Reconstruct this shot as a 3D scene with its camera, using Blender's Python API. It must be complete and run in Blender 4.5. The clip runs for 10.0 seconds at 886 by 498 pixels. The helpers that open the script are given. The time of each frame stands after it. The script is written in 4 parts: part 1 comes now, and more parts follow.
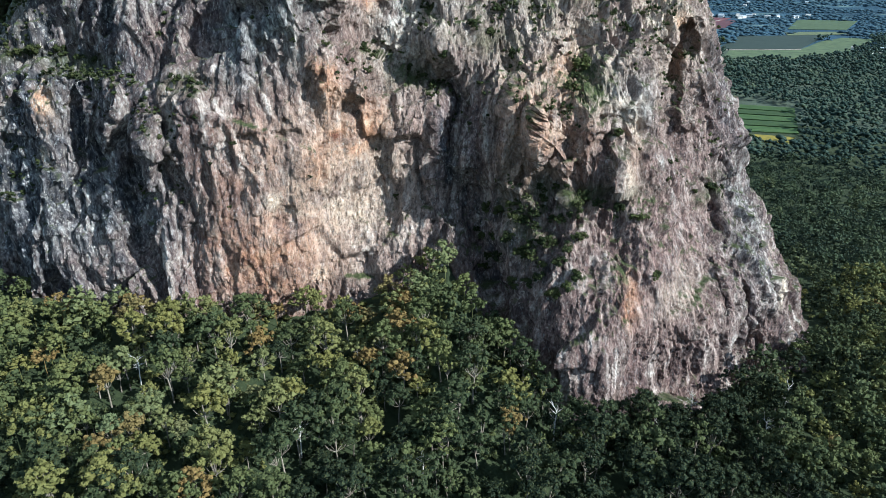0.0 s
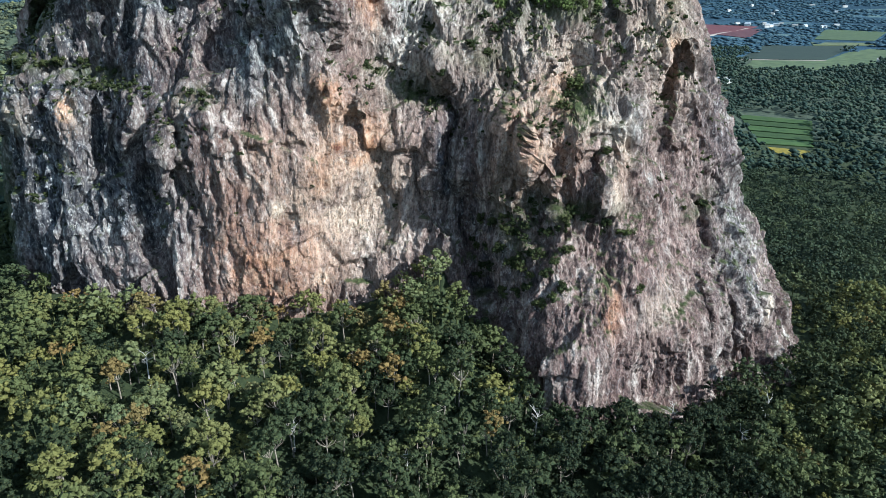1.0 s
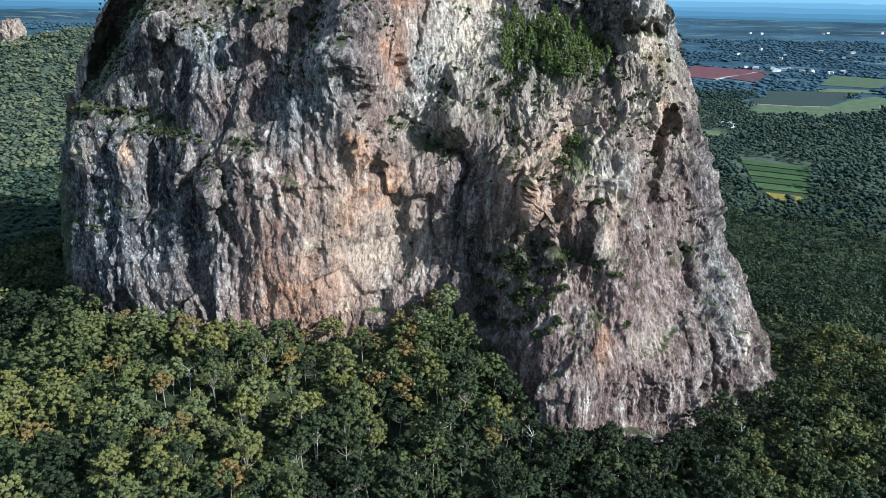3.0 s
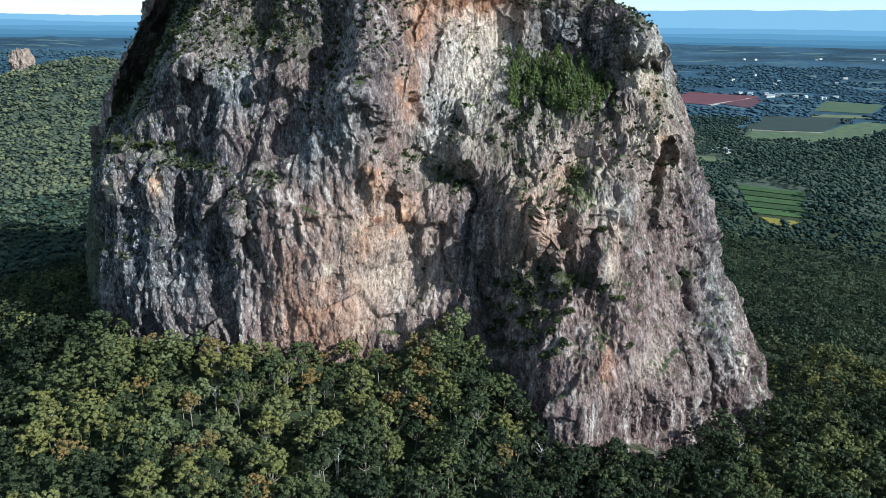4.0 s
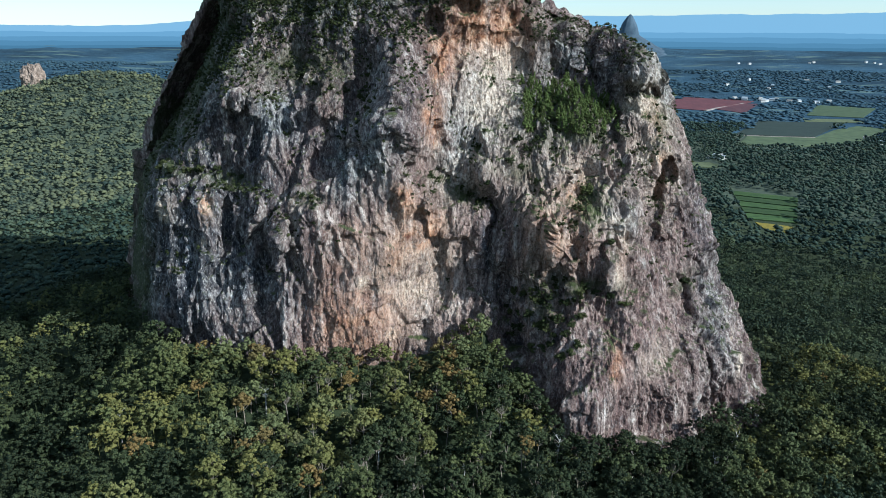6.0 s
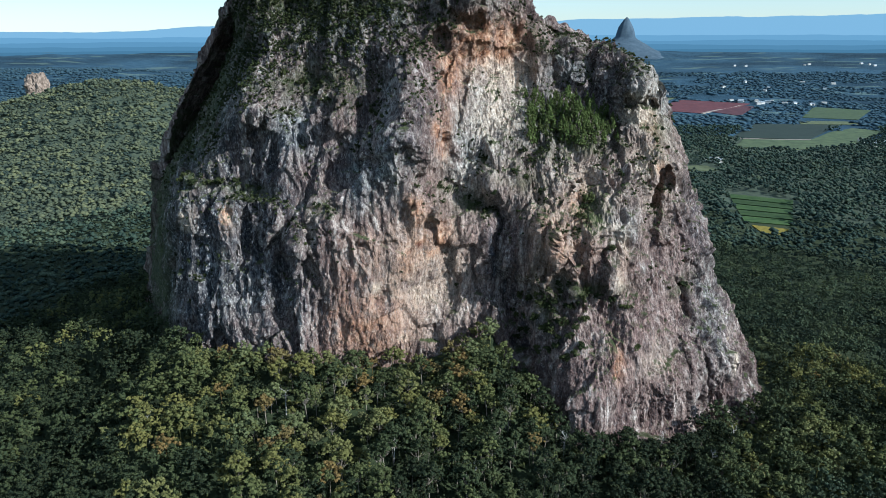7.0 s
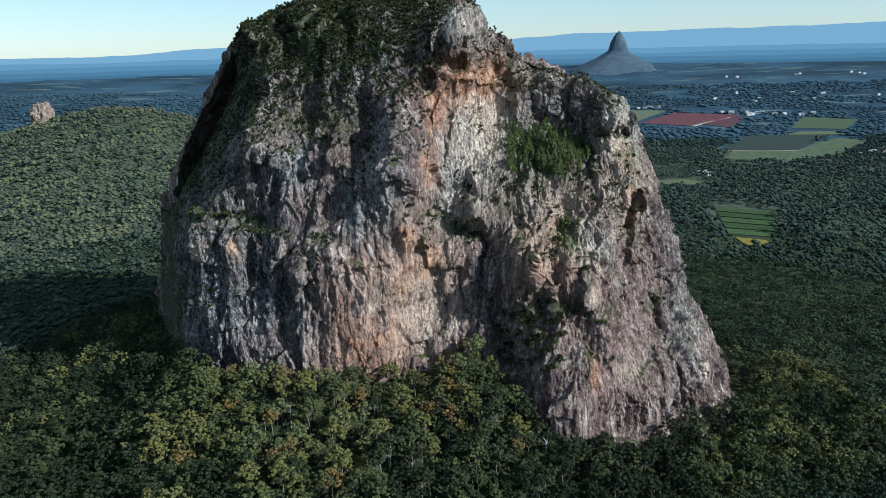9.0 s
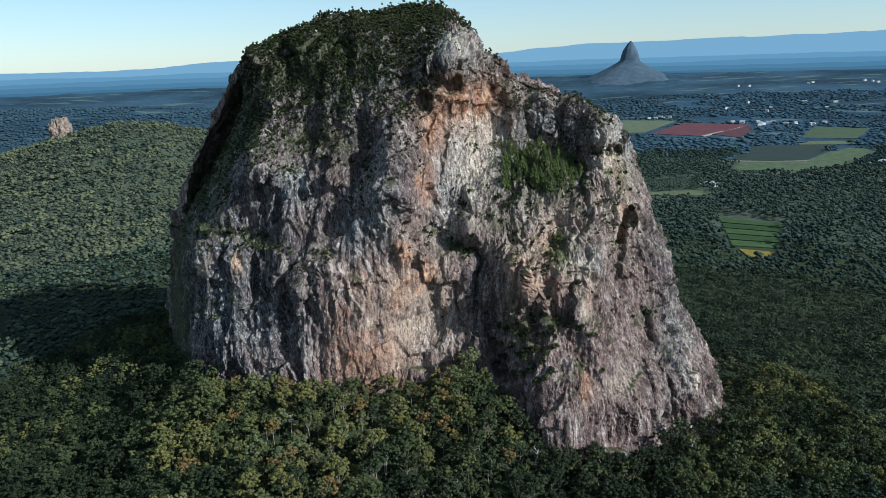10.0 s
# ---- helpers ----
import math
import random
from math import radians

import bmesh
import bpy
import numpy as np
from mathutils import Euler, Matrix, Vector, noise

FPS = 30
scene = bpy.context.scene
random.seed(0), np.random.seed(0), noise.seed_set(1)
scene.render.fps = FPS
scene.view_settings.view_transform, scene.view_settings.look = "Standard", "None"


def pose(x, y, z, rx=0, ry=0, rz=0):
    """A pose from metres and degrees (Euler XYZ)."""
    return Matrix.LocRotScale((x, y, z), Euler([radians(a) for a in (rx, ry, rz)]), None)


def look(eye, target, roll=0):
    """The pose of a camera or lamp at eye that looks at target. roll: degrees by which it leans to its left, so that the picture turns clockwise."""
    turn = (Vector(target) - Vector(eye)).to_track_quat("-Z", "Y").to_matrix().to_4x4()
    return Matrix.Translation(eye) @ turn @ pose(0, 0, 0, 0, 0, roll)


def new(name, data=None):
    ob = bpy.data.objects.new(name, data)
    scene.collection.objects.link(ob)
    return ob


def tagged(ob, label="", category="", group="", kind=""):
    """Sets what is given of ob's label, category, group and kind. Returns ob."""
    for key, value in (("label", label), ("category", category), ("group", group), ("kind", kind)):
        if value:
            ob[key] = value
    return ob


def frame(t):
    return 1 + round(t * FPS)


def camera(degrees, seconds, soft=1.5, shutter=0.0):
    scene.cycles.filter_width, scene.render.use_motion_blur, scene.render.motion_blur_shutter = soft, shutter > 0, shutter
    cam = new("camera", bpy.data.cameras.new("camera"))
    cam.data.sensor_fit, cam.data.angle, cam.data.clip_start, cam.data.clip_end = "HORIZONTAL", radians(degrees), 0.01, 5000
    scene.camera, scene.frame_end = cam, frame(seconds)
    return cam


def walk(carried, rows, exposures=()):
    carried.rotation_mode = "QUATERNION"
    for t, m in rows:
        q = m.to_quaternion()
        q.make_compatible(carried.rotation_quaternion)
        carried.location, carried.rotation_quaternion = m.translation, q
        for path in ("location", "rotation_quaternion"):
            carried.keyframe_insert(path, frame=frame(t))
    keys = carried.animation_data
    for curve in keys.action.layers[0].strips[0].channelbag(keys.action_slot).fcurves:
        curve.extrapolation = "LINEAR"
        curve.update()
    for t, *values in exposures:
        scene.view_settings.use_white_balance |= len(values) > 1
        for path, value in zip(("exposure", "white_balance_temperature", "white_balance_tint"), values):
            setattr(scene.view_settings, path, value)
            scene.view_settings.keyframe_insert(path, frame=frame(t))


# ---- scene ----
cam = camera(65.0, 10.0, 0.6)
METRES, EYE, TILT, LEAN, TURN = 160.0, 135.0, -22.3, 1.1, 0.0
ROWS = [
    (0.0, 0.0, 0.0, 0.0, 0.0, 0.0, -0.0),
    (0.5, 0.0347, -0.0306, 0.0103, 1.04, 0.25, -0.78),
    (1.0, 0.0592, -0.0691, 0.0164, 1.8, 0.11, -1.48),
    (1.5, 0.0732, -0.1134, 0.0199, 2.46, -0.2, -2.23),
    (2.0, 0.0776, -0.1606, 0.0223, 2.82, -0.67, -2.8),
    (2.5, 0.0722, -0.2096, 0.0274, 2.65, 0.4, -3.05),
    (3.0, 0.0602, -0.2602, 0.0288, 2.46, 2.51, -3.19),
    (4.5, 0.0144, -0.4046, 0.0275, 2.28, 4.59, -2.82),
    (5.0, -0.0017, -0.4526, 0.0293, 2.25, 4.61, -2.64),
    (5.5, -0.0175, -0.5011, 0.031, 2.22, 4.69, -2.48),
    (7.0, -0.0637, -0.6501, 0.0348, 2.09, 5.05, -1.91),
    (7.5, -0.0679, -0.6993, 0.0373, 2.04, 5.14, -1.51),
    (8.0, -0.0606, -0.7482, 0.0392, 2.02, 5.45, -1.15),
    (8.5, -0.0435, -0.795, 0.0431, 2.02, 5.77, -0.88),
    (9.0, -0.0192, -0.8368, 0.0483, 2.27, 6.18, -0.67),
    (9.5, 0.0113, -0.8771, 0.0542, 2.86, 6.58, -0.63),
    (10.0, 0.0462, -0.9167, 0.0601, 3.45, 6.94, -0.67),
]
walk(cam, [(t, pose(0, 0, EYE, TILT, LEAN, TURN) @ pose(METRES * x, METRES * y, METRES * z, 90 + pitch, roll, yaw)) for t, x, y, z, yaw, pitch, roll in ROWS], [(0.0, 1.10, 5200, 1), (3.0, 0.98, 5120, 1), (4.6, 0.74, 5130, 1), (6.5, 0.66, 5150, 2), (10.0, 0.36, 5250, 3)])

# ---- world and sun ----
SUN_UP, SUN_SIDE = radians(31), radians(26)   # height, and turn from +x towards the viewer
sun_way = Vector((math.cos(SUN_UP) * math.cos(SUN_SIDE), -math.cos(SUN_UP) * math.sin(SUN_SIDE), math.sin(SUN_UP)))
world = bpy.data.worlds.new("world")
scene.world = world
world.use_nodes = True
wn = world.node_tree
sky = wn.nodes.new("ShaderNodeTexSky")
sky.sky_type, sky.sun_disc = "NISHITA", False
sky.sun_elevation, sky.sun_rotation = SUN_UP, radians(90) + SUN_SIDE
sky.air_density, sky.dust_density, sky.ozone_density = 1.0, 0.15, 2.5
wn.nodes["Background"].inputs[1].default_value = 0.070
veil = wn.nodes.new("ShaderNodeMix")   # thin high haze over the blue
veil.data_type = "RGBA"
veil.inputs[0].default_value = 0.17
veil.inputs[7].default_value = (15.0, 16.2, 15.0, 1)
wn.links.new(sky.outputs[0], veil.inputs[6])
wn.links.new(veil.outputs[2], wn.nodes["Background"].inputs[0])
sun = new("sun", bpy.data.lights.new("sun", "SUN"))
sun.data.energy, sun.data.angle, sun.data.color = 5.0, radians(0.5), (1.0, 0.92, 0.80)
sun.matrix_basis = look(sun_way * 600, (0, 0, 0))


# ---- materials ----
class Mat:
    """A node material: nodes are added by short calls."""

    def __init__(self, name, roughness=0.9, specular=0.2):
        self.m = bpy.data.materials.new(name)
        self.m.use_nodes = True
        self.t = self.m.node_tree
        self.b = self.t.nodes["Principled BSDF"]
        self.b.inputs["Roughness"].default_value = roughness
        self.b.inputs["Specular IOR Level"].default_value = specular

    def node(self, kind, **sockets):
        n = self.t.nodes.new(kind)
        for k, v in sockets.items():
            self.put(n.inputs[k.replace("_", " ")], v)
        return n

    def put(self, socket, v):
        if hasattr(v, "is_linked") or hasattr(v, "links"):
            self.t.links.new(v, socket)
        else:
            socket.default_value = v

    def coords(self, sx, sy, sz):
        g = self.node("ShaderNodeNewGeometry")
        mp = self.node("ShaderNodeMapping")
        self.put(mp.inputs["Vector"], g.outputs["Position"])
        mp.inputs["Scale"].default_value = (sx, sy, sz)
        return mp.outputs[0]

    def noise(self, scale, detail=4.0, rough=0.55, at=None, distort=0.0):
        n = self.node("ShaderNodeTexNoise", Scale=scale, Detail=detail, Roughness=rough, Distortion=distort)
        self.put(n.inputs["Vector"], at if at is not None else self.coords(1, 1, 1))
        return n.outputs["Fac"]

    def ramp(self, fac, stops):
        n = self.node("ShaderNodeValToRGB")
        self.put(n.inputs[0], fac)
        e = n.color_ramp.elements
        while len(e) < len(stops):
            e.new(0.5)
        for el, (p, c) in zip(e, stops):
            el.position = p
            el.color = (*c, 1) if not isinstance(c, float) else (c, c, c, 1)
        return n.outputs[0]

    def mix(self, fac, a, b, mode="MIX"):
        n = self.t.nodes.new("ShaderNodeMix")
        n.data_type, n.blend_type = "RGBA", mode
        self.put(n.inputs[0], fac)
        for s, v in ((n.inputs[6], a), (n.inputs[7], b)):
            self.put(s, (*v, 1) if isinstance(v, tuple) else v)
        return n.outputs[2]

    def math(self, op, a, b=0.0):
        n = self.t.nodes.new("ShaderNodeMath")
        n.operation = op
        self.put(n.inputs[0], a)
        self.put(n.inputs[1], b)
        return n.outputs[0]

    def attribute(self, name):
        n = self.t.nodes.new("ShaderNodeAttribute")
        n.attribute_name = name
        return n.outputs["Fac"]

    def color(self, v):
        self.put(self.b.inputs["Base Color"], (*v, 1) if isinstance(v, tuple) else v)

    def bump(self, height, distance, strength=1.0, after=None):
        n = self.node("ShaderNodeBump", Strength=strength, Distance=distance, Height=height)
        if after is not None:
            self.put(n.inputs["Normal"], after)
        self.put(self.b.inputs["Normal"], n.outputs[0])
        return n.outputs[0]


def rock_material():
    k = Mat("weathered_trachyte", 0.88, 0.25)
    streak = k.noise(1.0, 6, 0.65, k.coords(0.17, 0.17, 0.03), 0.5)
    fine = k.noise(1.0, 7, 0.7, k.coords(0.7, 0.7, 0.36), 0.3)
    patch = k.noise(0.045, 4, 0.6)
    grain = k.noise(0.9, 8, 0.75)
    body = k.ramp(k.math("ADD", k.math("MULTIPLY", streak, 0.6), k.math("MULTIPLY", fine, 0.4)),
                  [(0.40, (0.036, 0.029, 0.032)), (0.468, (0.105, 0.066, 0.060)), (0.52, (0.225, 0.165, 0.143)), (0.575, (0.44, 0.362, 0.315)), (0.65, (0.80, 0.74, 0.67))])
    comb = k.noise(1.0, 6, 0.7, k.coords(0.6, 0.6, 0.07), 0.4)
    mauve = k.ramp(k.math("ADD", k.math("MULTIPLY", comb, 0.6), k.math("MULTIPLY", fine, 0.4)), [(0.40, (0.034, 0.018, 0.019)), (0.50, (0.165, 0.098, 0.085)), (0.62, (0.42, 0.285, 0.240))])
    col = k.mix(k.math("MULTIPLY", k.attribute("mauve"), 0.72), body, mauve)
    col = k.mix(k.ramp(patch, [(0.46, 0.0), (0.56, 0.42)]), col, mauve)
    grey = k.ramp(fine, [(0.41, (0.060, 0.064, 0.075)), (0.51, (0.265, 0.28, 0.278)), (0.62, (0.66, 0.665, 0.63))])
    col = k.mix(k.attribute("grey"), col, grey)
    pale = k.ramp(grain, [(0.36, (0.24, 0.175, 0.13)), (0.5, (0.58, 0.455, 0.345)), (0.66, (0.82, 0.72, 0.60))])
    col = k.mix(k.attribute("pale"), col, pale)
    rust = k.ramp(k.noise(0.22, 5, 0.65, None, 0.8), [(0.32, (0.15, 0.060, 0.038)), (0.5, (0.48, 0.235, 0.125)), (0.68, (0.74, 0.50, 0.34))])
    col = k.mix(k.attribute("rust"), col, rust)
    pits = k.ramp(k.noise(0.55, 6, 0.7, None, 1.0), [(0.40, 0.25), (0.46, 1.0)])
    col = k.mix(0.5, col, pits, "MULTIPLY")
    crust = k.math("MULTIPLY", k.ramp(k.noise(1.0, 7, 0.72, k.coords(1.1, 1.1, 0.6), 0.4), [(0.56, 0.0), (0.64, 0.55)]), k.ramp(k.noise(0.09, 4, 0.6), [(0.42, 0.1), (0.60, 1.0)]))
    crust = k.math("MULTIPLY", crust, k.math("SUBTRACT", 1.0, k.math("MULTIPLY", k.attribute("mauve"), 0.7)))
    col = k.mix(crust, col, k.ramp(grain, [(0.35, (0.29, 0.285, 0.285)), (0.65, (0.58, 0.555, 0.52))]))
    cracks = k.ramp(k.noise(1.0, 6, 0.75, k.coords(0.9, 0.9, 0.42), 0.4), [(0.38, 0.2), (0.46, 1.0)])
    col = k.mix(0.72, col, cracks, "MULTIPLY")
    # bluish black for weathered rock and for the painted shade
    varnish_shade = k.ramp(fine, [(0.39, (0.013, 0.015, 0.021)), (0.51, (0.052, 0.052, 0.063)), (0.58, (0.120, 0.116, 0.126)), (0.66, (0.38, 0.37, 0.37))])
    bare = k.math("SUBTRACT", 1.0, k.ramp(k.attribute("pale"), [(0.55, 0.0), (0.9, 0.85)]))
    col = k.mix(k.math("MULTIPLY", k.math("MULTIPLY", k.attribute("varnish_shade"), bare), k.ramp(streak, [(0.42, 1.0), (0.64, 0.5)])), col, varnish_shade)
    chips = k.math("MULTIPLY", k.ramp(k.noise(1.0, 6, 0.75, k.coords(1.25, 1.25, 0.5), 0.3), [(0.57, 0.0), (0.62, 0.85)]), k.math("ADD", 0.34, k.math("MULTIPLY", k.math("MAXIMUM", k.attribute("varnish_shade"), k.attribute("grey")), 0.62)))
    col = k.mix(chips, col, k.ramp(patch, [(0.42, (0.50, 0.50, 0.50)), (0.58, (0.66, 0.57, 0.48))]))
    runs = k.ramp(k.noise(1.0, 5, 0.7, k.coords(0.42, 0.42, 0.016), 0.5), [(0.40, 0.30), (0.47, 0.85), (0.56, 1.08)])
    col = k.mix(0.5, col, runs, "MULTIPLY")
    moss_shade = k.ramp(grain, [(0.3, (0.018, 0.026, 0.010)), (0.6, (0.075, 0.085, 0.030)), (0.8, (0.14, 0.13, 0.055))])
    col = k.mix(k.attribute("moss_shade"), col, moss_shade)
    k.color(col)
    a = k.bump(k.noise(1.0, 9, 0.75, k.coords(1.5, 1.5, 0.42)), 0.9)
    b = k.bump(k.noise(0.35, 5, 0.6, None, 0.6), 0.7, 0.8, a)
    k.bump(grain, 0.3, 1.0, b)
    return k.m


def leaf_material(name, stops, source="object", trans=0.3):
    """Foliage; every tree takes its tone from its own random number."""
    k = Mat(name, 0.75, 0.08)
    if source == "object":
        n = k.t.nodes.new("ShaderNodeObjectInfo")
        sep = k.node("ShaderNodeSeparateColor")
        k.put(sep.inputs[0], n.outputs["Color"])
        r = sep.outputs[0]
    else:
        r = k.attribute("tone")
    base = k.ramp(r, stops)
    v = k.noise(0.55, 3, 0.6)
    base = k.mix(0.55, base, k.ramp(v, [(0.3, 0.7), (0.7, 1.3)]), "MULTIPLY")
    tip = k.noise(2.5, 2, 0.5)
    base = k.mix(k.ramp(tip, [(0.5, 0.0), (0.75, 0.35)]), base, (0.20, 0.19, 0.06))
    k.color(base)
    d = k.node("ShaderNodeBsdfTranslucent", Color=base)
    m = k.node("ShaderNodeMixShader")
    m.inputs[0].default_value = trans
    k.t.links.new(k.b.outputs[0], m.inputs[1])
    k.t.links.new(d.outputs[0], m.inputs[2])
    k.t.links.new(m.outputs[0], k.t.nodes["Material Output"].inputs[0])
    return k.m


def plain_material(name, dark, light, scale=1.0, rough=0.9, bump=0.0, stretch=(1, 1, 1)):
    k = Mat(name, rough, 0.2)
    n = k.noise(scale, 6, 0.65, k.coords(*stretch))
    w = k.noise(scale * 0.13, 3, 0.5)
    c = k.ramp(n, [(0.3, dark), (0.7, light)])
    k.color(k.mix(0.4, c, k.ramp(w, [(0.3, 0.6), (0.7, 1.2)]), "MULTIPLY"))
    if bump:
        k.bump(n, bump)
    return k.m


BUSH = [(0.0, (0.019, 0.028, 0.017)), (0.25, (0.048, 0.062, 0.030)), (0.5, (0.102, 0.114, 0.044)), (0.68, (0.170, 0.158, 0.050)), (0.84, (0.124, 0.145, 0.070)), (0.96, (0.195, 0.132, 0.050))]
DARK = [(0.0, (0.016, 0.024, 0.011)), (0.4, (0.030, 0.039, 0.016)), (0.75, (0.050, 0.056, 0.022)), (1.0, (0.125, 0.165, 0.052))]
MAT_ROCK = rock_material()
MAT_LEAF = leaf_material("gum_leaves", BUSH)
MAT_LEAF_WOOD = leaf_material("gum_leaves_of_the_wood", BUSH, "tone")
MAT_SCRUB = leaf_material("scrub_leaves", DARK)
MAT_SCRUB_WOOD = leaf_material("scrub_leaves_of_the_heath", DARK, "tone")
MAT_BARK = plain_material("pale_bark", (0.10, 0.08, 0.06), (0.30, 0.26, 0.21), 1.5)
MAT_DEAD = plain_material("bleached_wood", (0.30, 0.28, 0.26), (0.58, 0.55, 0.50), 2.0)
MAT_FLOOR = plain_material("forest_floor", (0.018, 0.026, 0.012), (0.045, 0.056, 0.024), 0.35, 0.95, 0.6)


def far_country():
    """Woods with strips of paddock, far off; haze is painted into their blue."""
    k = Mat("hazed_woodland", 0.95, 0.1)
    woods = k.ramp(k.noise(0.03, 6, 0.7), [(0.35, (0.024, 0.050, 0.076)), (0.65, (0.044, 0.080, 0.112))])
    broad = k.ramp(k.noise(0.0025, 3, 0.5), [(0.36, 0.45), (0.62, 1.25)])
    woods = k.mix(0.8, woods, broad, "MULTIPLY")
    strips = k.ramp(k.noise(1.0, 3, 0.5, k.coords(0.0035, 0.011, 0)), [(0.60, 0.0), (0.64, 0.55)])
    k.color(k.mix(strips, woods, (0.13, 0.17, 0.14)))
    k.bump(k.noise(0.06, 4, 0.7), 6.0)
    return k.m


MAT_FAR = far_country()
MAT_HILL = plain_material("hill_scrub", (0.040, 0.054, 0.040), (0.078, 0.092, 0.058), 0.12, 0.95, 0.6)
# valley leaves tinted blue-green to imitate thin haze
MAT_VALLEY = leaf_material("hazed_valley_leaves", [(0.0, (0.015, 0.030, 0.028)), (0.5, (0.034, 0.054, 0.042)), (1.0, (0.076, 0.094, 0.058))], "tone", 0.1)
MAT_EDGE = leaf_material("valley_edge_leaves", [(0.0, (0.018, 0.030, 0.022)), (0.5, (0.044, 0.062, 0.036)), (1.0, (0.100, 0.115, 0.054))], "tone", 0.2)
# far leaves carry the haze as blue, hill leaves as a paler tone
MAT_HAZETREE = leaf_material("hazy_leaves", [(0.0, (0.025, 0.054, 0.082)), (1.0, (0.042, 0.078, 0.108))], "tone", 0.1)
MAT_FARTREE = leaf_material("haze_paled_leaves", [(0.0, (0.022, 0.036, 0.034)), (0.4, (0.066, 0.078, 0.052)), (1.0, (0.128, 0.134, 0.070))], "tone", 0.1)


# ---- small helpers ----
def tile_noise(p, seed=0):
    """Smooth noise from -1 to 1 at the points p (n, 3)."""
    i = np.floor(p).astype(np.int64)
    f = p - i
    f = f * f * f * (f * (f * 6 - 15) + 10)
    total = np.zeros(len(p))
    for dx in (0, 1):
        for dy in (0, 1):
            for dz in (0, 1):
                h = ((i[:, 0] + dx) * 374761393 + (i[:, 1] + dy) * 668265263 + (i[:, 2] + dz) * 1274126177 + seed * 974634777) & 0xFFFFFFFF
                h = ((h ^ (h >> 13)) * 1274126177) & 0xFFFFFFFF
                h = ((h ^ (h >> 16)) * 2246822519) & 0xFFFFFFFF
                v = ((h ^ (h >> 15)) & 0xFFFF) / 32767.5 - 1
                total += v * (f[:, 0] if dx else 1 - f[:, 0]) * (f[:, 1] if dy else 1 - f[:, 1]) * (f[:, 2] if dz else 1 - f[:, 2])
    return total


def layered(p, octaves=4, seed=0, gain=0.5):
    total, amp = np.zeros(len(p)), 1.0
    for o in range(octaves):
        total += amp * tile_noise(p * 2.03 ** o + 17.3 * o, seed + o)
        amp *= gain
    return total


def faceted(p, seed=0):
    """Broken rock: every cell of space has its own step and tilt. About -1 to 1."""
    i = np.floor(p).astype(np.int64)
    best, value = np.full(len(p), 1e9), np.zeros(len(p))

    def pick(a, b, c, k):
        h = (a * 374761393 + b * 668265263 + c * 1274126177 + (seed * 31 + k) * 974634777) & 0xFFFFFFFF
        h = ((h ^ (h >> 13)) * 1274126177) & 0xFFFFFFFF
        h = ((h ^ (h >> 16)) * 2246822519) & 0xFFFFFFFF
        return ((h ^ (h >> 15)) & 0xFFFF) / 65535.0

    for dx in (-1, 0, 1):
        for dy in (-1, 0, 1):
            for dz in (-1, 0, 1):
                a, b, c = i[:, 0] + dx, i[:, 1] + dy, i[:, 2] + dz
                qx, qy, qz = (p[:, 0] - a - pick(a, b, c, 1), p[:, 1] - b - pick(a, b, c, 2), p[:, 2] - c - pick(a, b, c, 3))
                d = qx * qx + qy * qy + qz * qz
                near = d < best
                v = (pick(a, b, c, 4) - 0.5) * 1.2 + qx * (pick(a, b, c, 5) - 0.5) * 2.4 + qy * (pick(a, b, c, 6) - 0.5) * 1.5 + qz * (pick(a, b, c, 7) - 0.5) * 2.4
                value = np.where(near, v, value)
                best = np.where(near, d, best)
    return value


def smooth(a, b, x):
    t = np.clip((x - a) / (b - a), 0, 1)
    return t * t * (3 - 2 * t)


def mesh_of(name, verts, faces, materials, smooth_faces=False, tones=None, attribute="tone"):
    me = bpy.data.meshes.new(name)
    verts = np.asarray(verts, np.float32)
    faces = np.asarray(faces, np.int32)
    k = faces.shape[1]
    me.vertices.add(len(verts))
    me.vertices.foreach_set("co", verts.ravel())
    me.loops.add(faces.size)
    me.loops.foreach_set("vertex_index", faces.ravel())
    me.polygons.add(len(faces))
    me.polygons.foreach_set("loop_start", np.arange(len(faces), dtype=np.int32) * k)
    me.polygons.foreach_set("use_smooth", np.full(len(faces), smooth_faces))
    for m in materials if isinstance(materials, (list, tuple)) else [materials]:
        me.materials.append(m)
    me.update(calc_edges=True)
    if tones is not None:
        me.attributes.new(attribute, "FLOAT", "POINT").data.foreach_set("value", np.asarray(tones, np.float32))
    return me


def part(name, me, parent, label=""):
    ob = new(name, me)
    ob.parent = parent
    return tagged(ob, label)


# ---- the great rock ----
def lerp(z, pairs):
    """Straight-line profile through (height, value) pairs."""
    a = np.array(pairs, float)
    return np.interp(z, a[:, 0], a[:, 1])


LEFT = [(-20, -215), (12, -215), (55, -210), (92, -203), (120, -196), (144, -184), (170, -166), (195, -150), (210, -133), (219, -117), (225, -92), (229, -62), (233, -40)]
RIGHT = [(-20, 162), (15, 146), (34, 136), (53, 128), (76, 122), (102, 113), (130, 104), (150, 95), (160, 86), (168, 74), (174, 58), (181, 40), (188, 24), (200, 13), (217, -1), (226, -10), (233, -20)]
FRONT = [(-20, 192), (20, 205), (50, 212), (80, 220), (105, 231), (130, 242), (155, 255), (175, 259), (200, 267), (215, 280), (226, 297), (233, 318)]
BACK = [(-20, 500), (50, 470), (100, 440), (150, 415), (200, 385), (222, 360), (233, 335)]


def section(z):
    """Middle, half width, middle depth, half depths (front, back) of the rock at height z."""
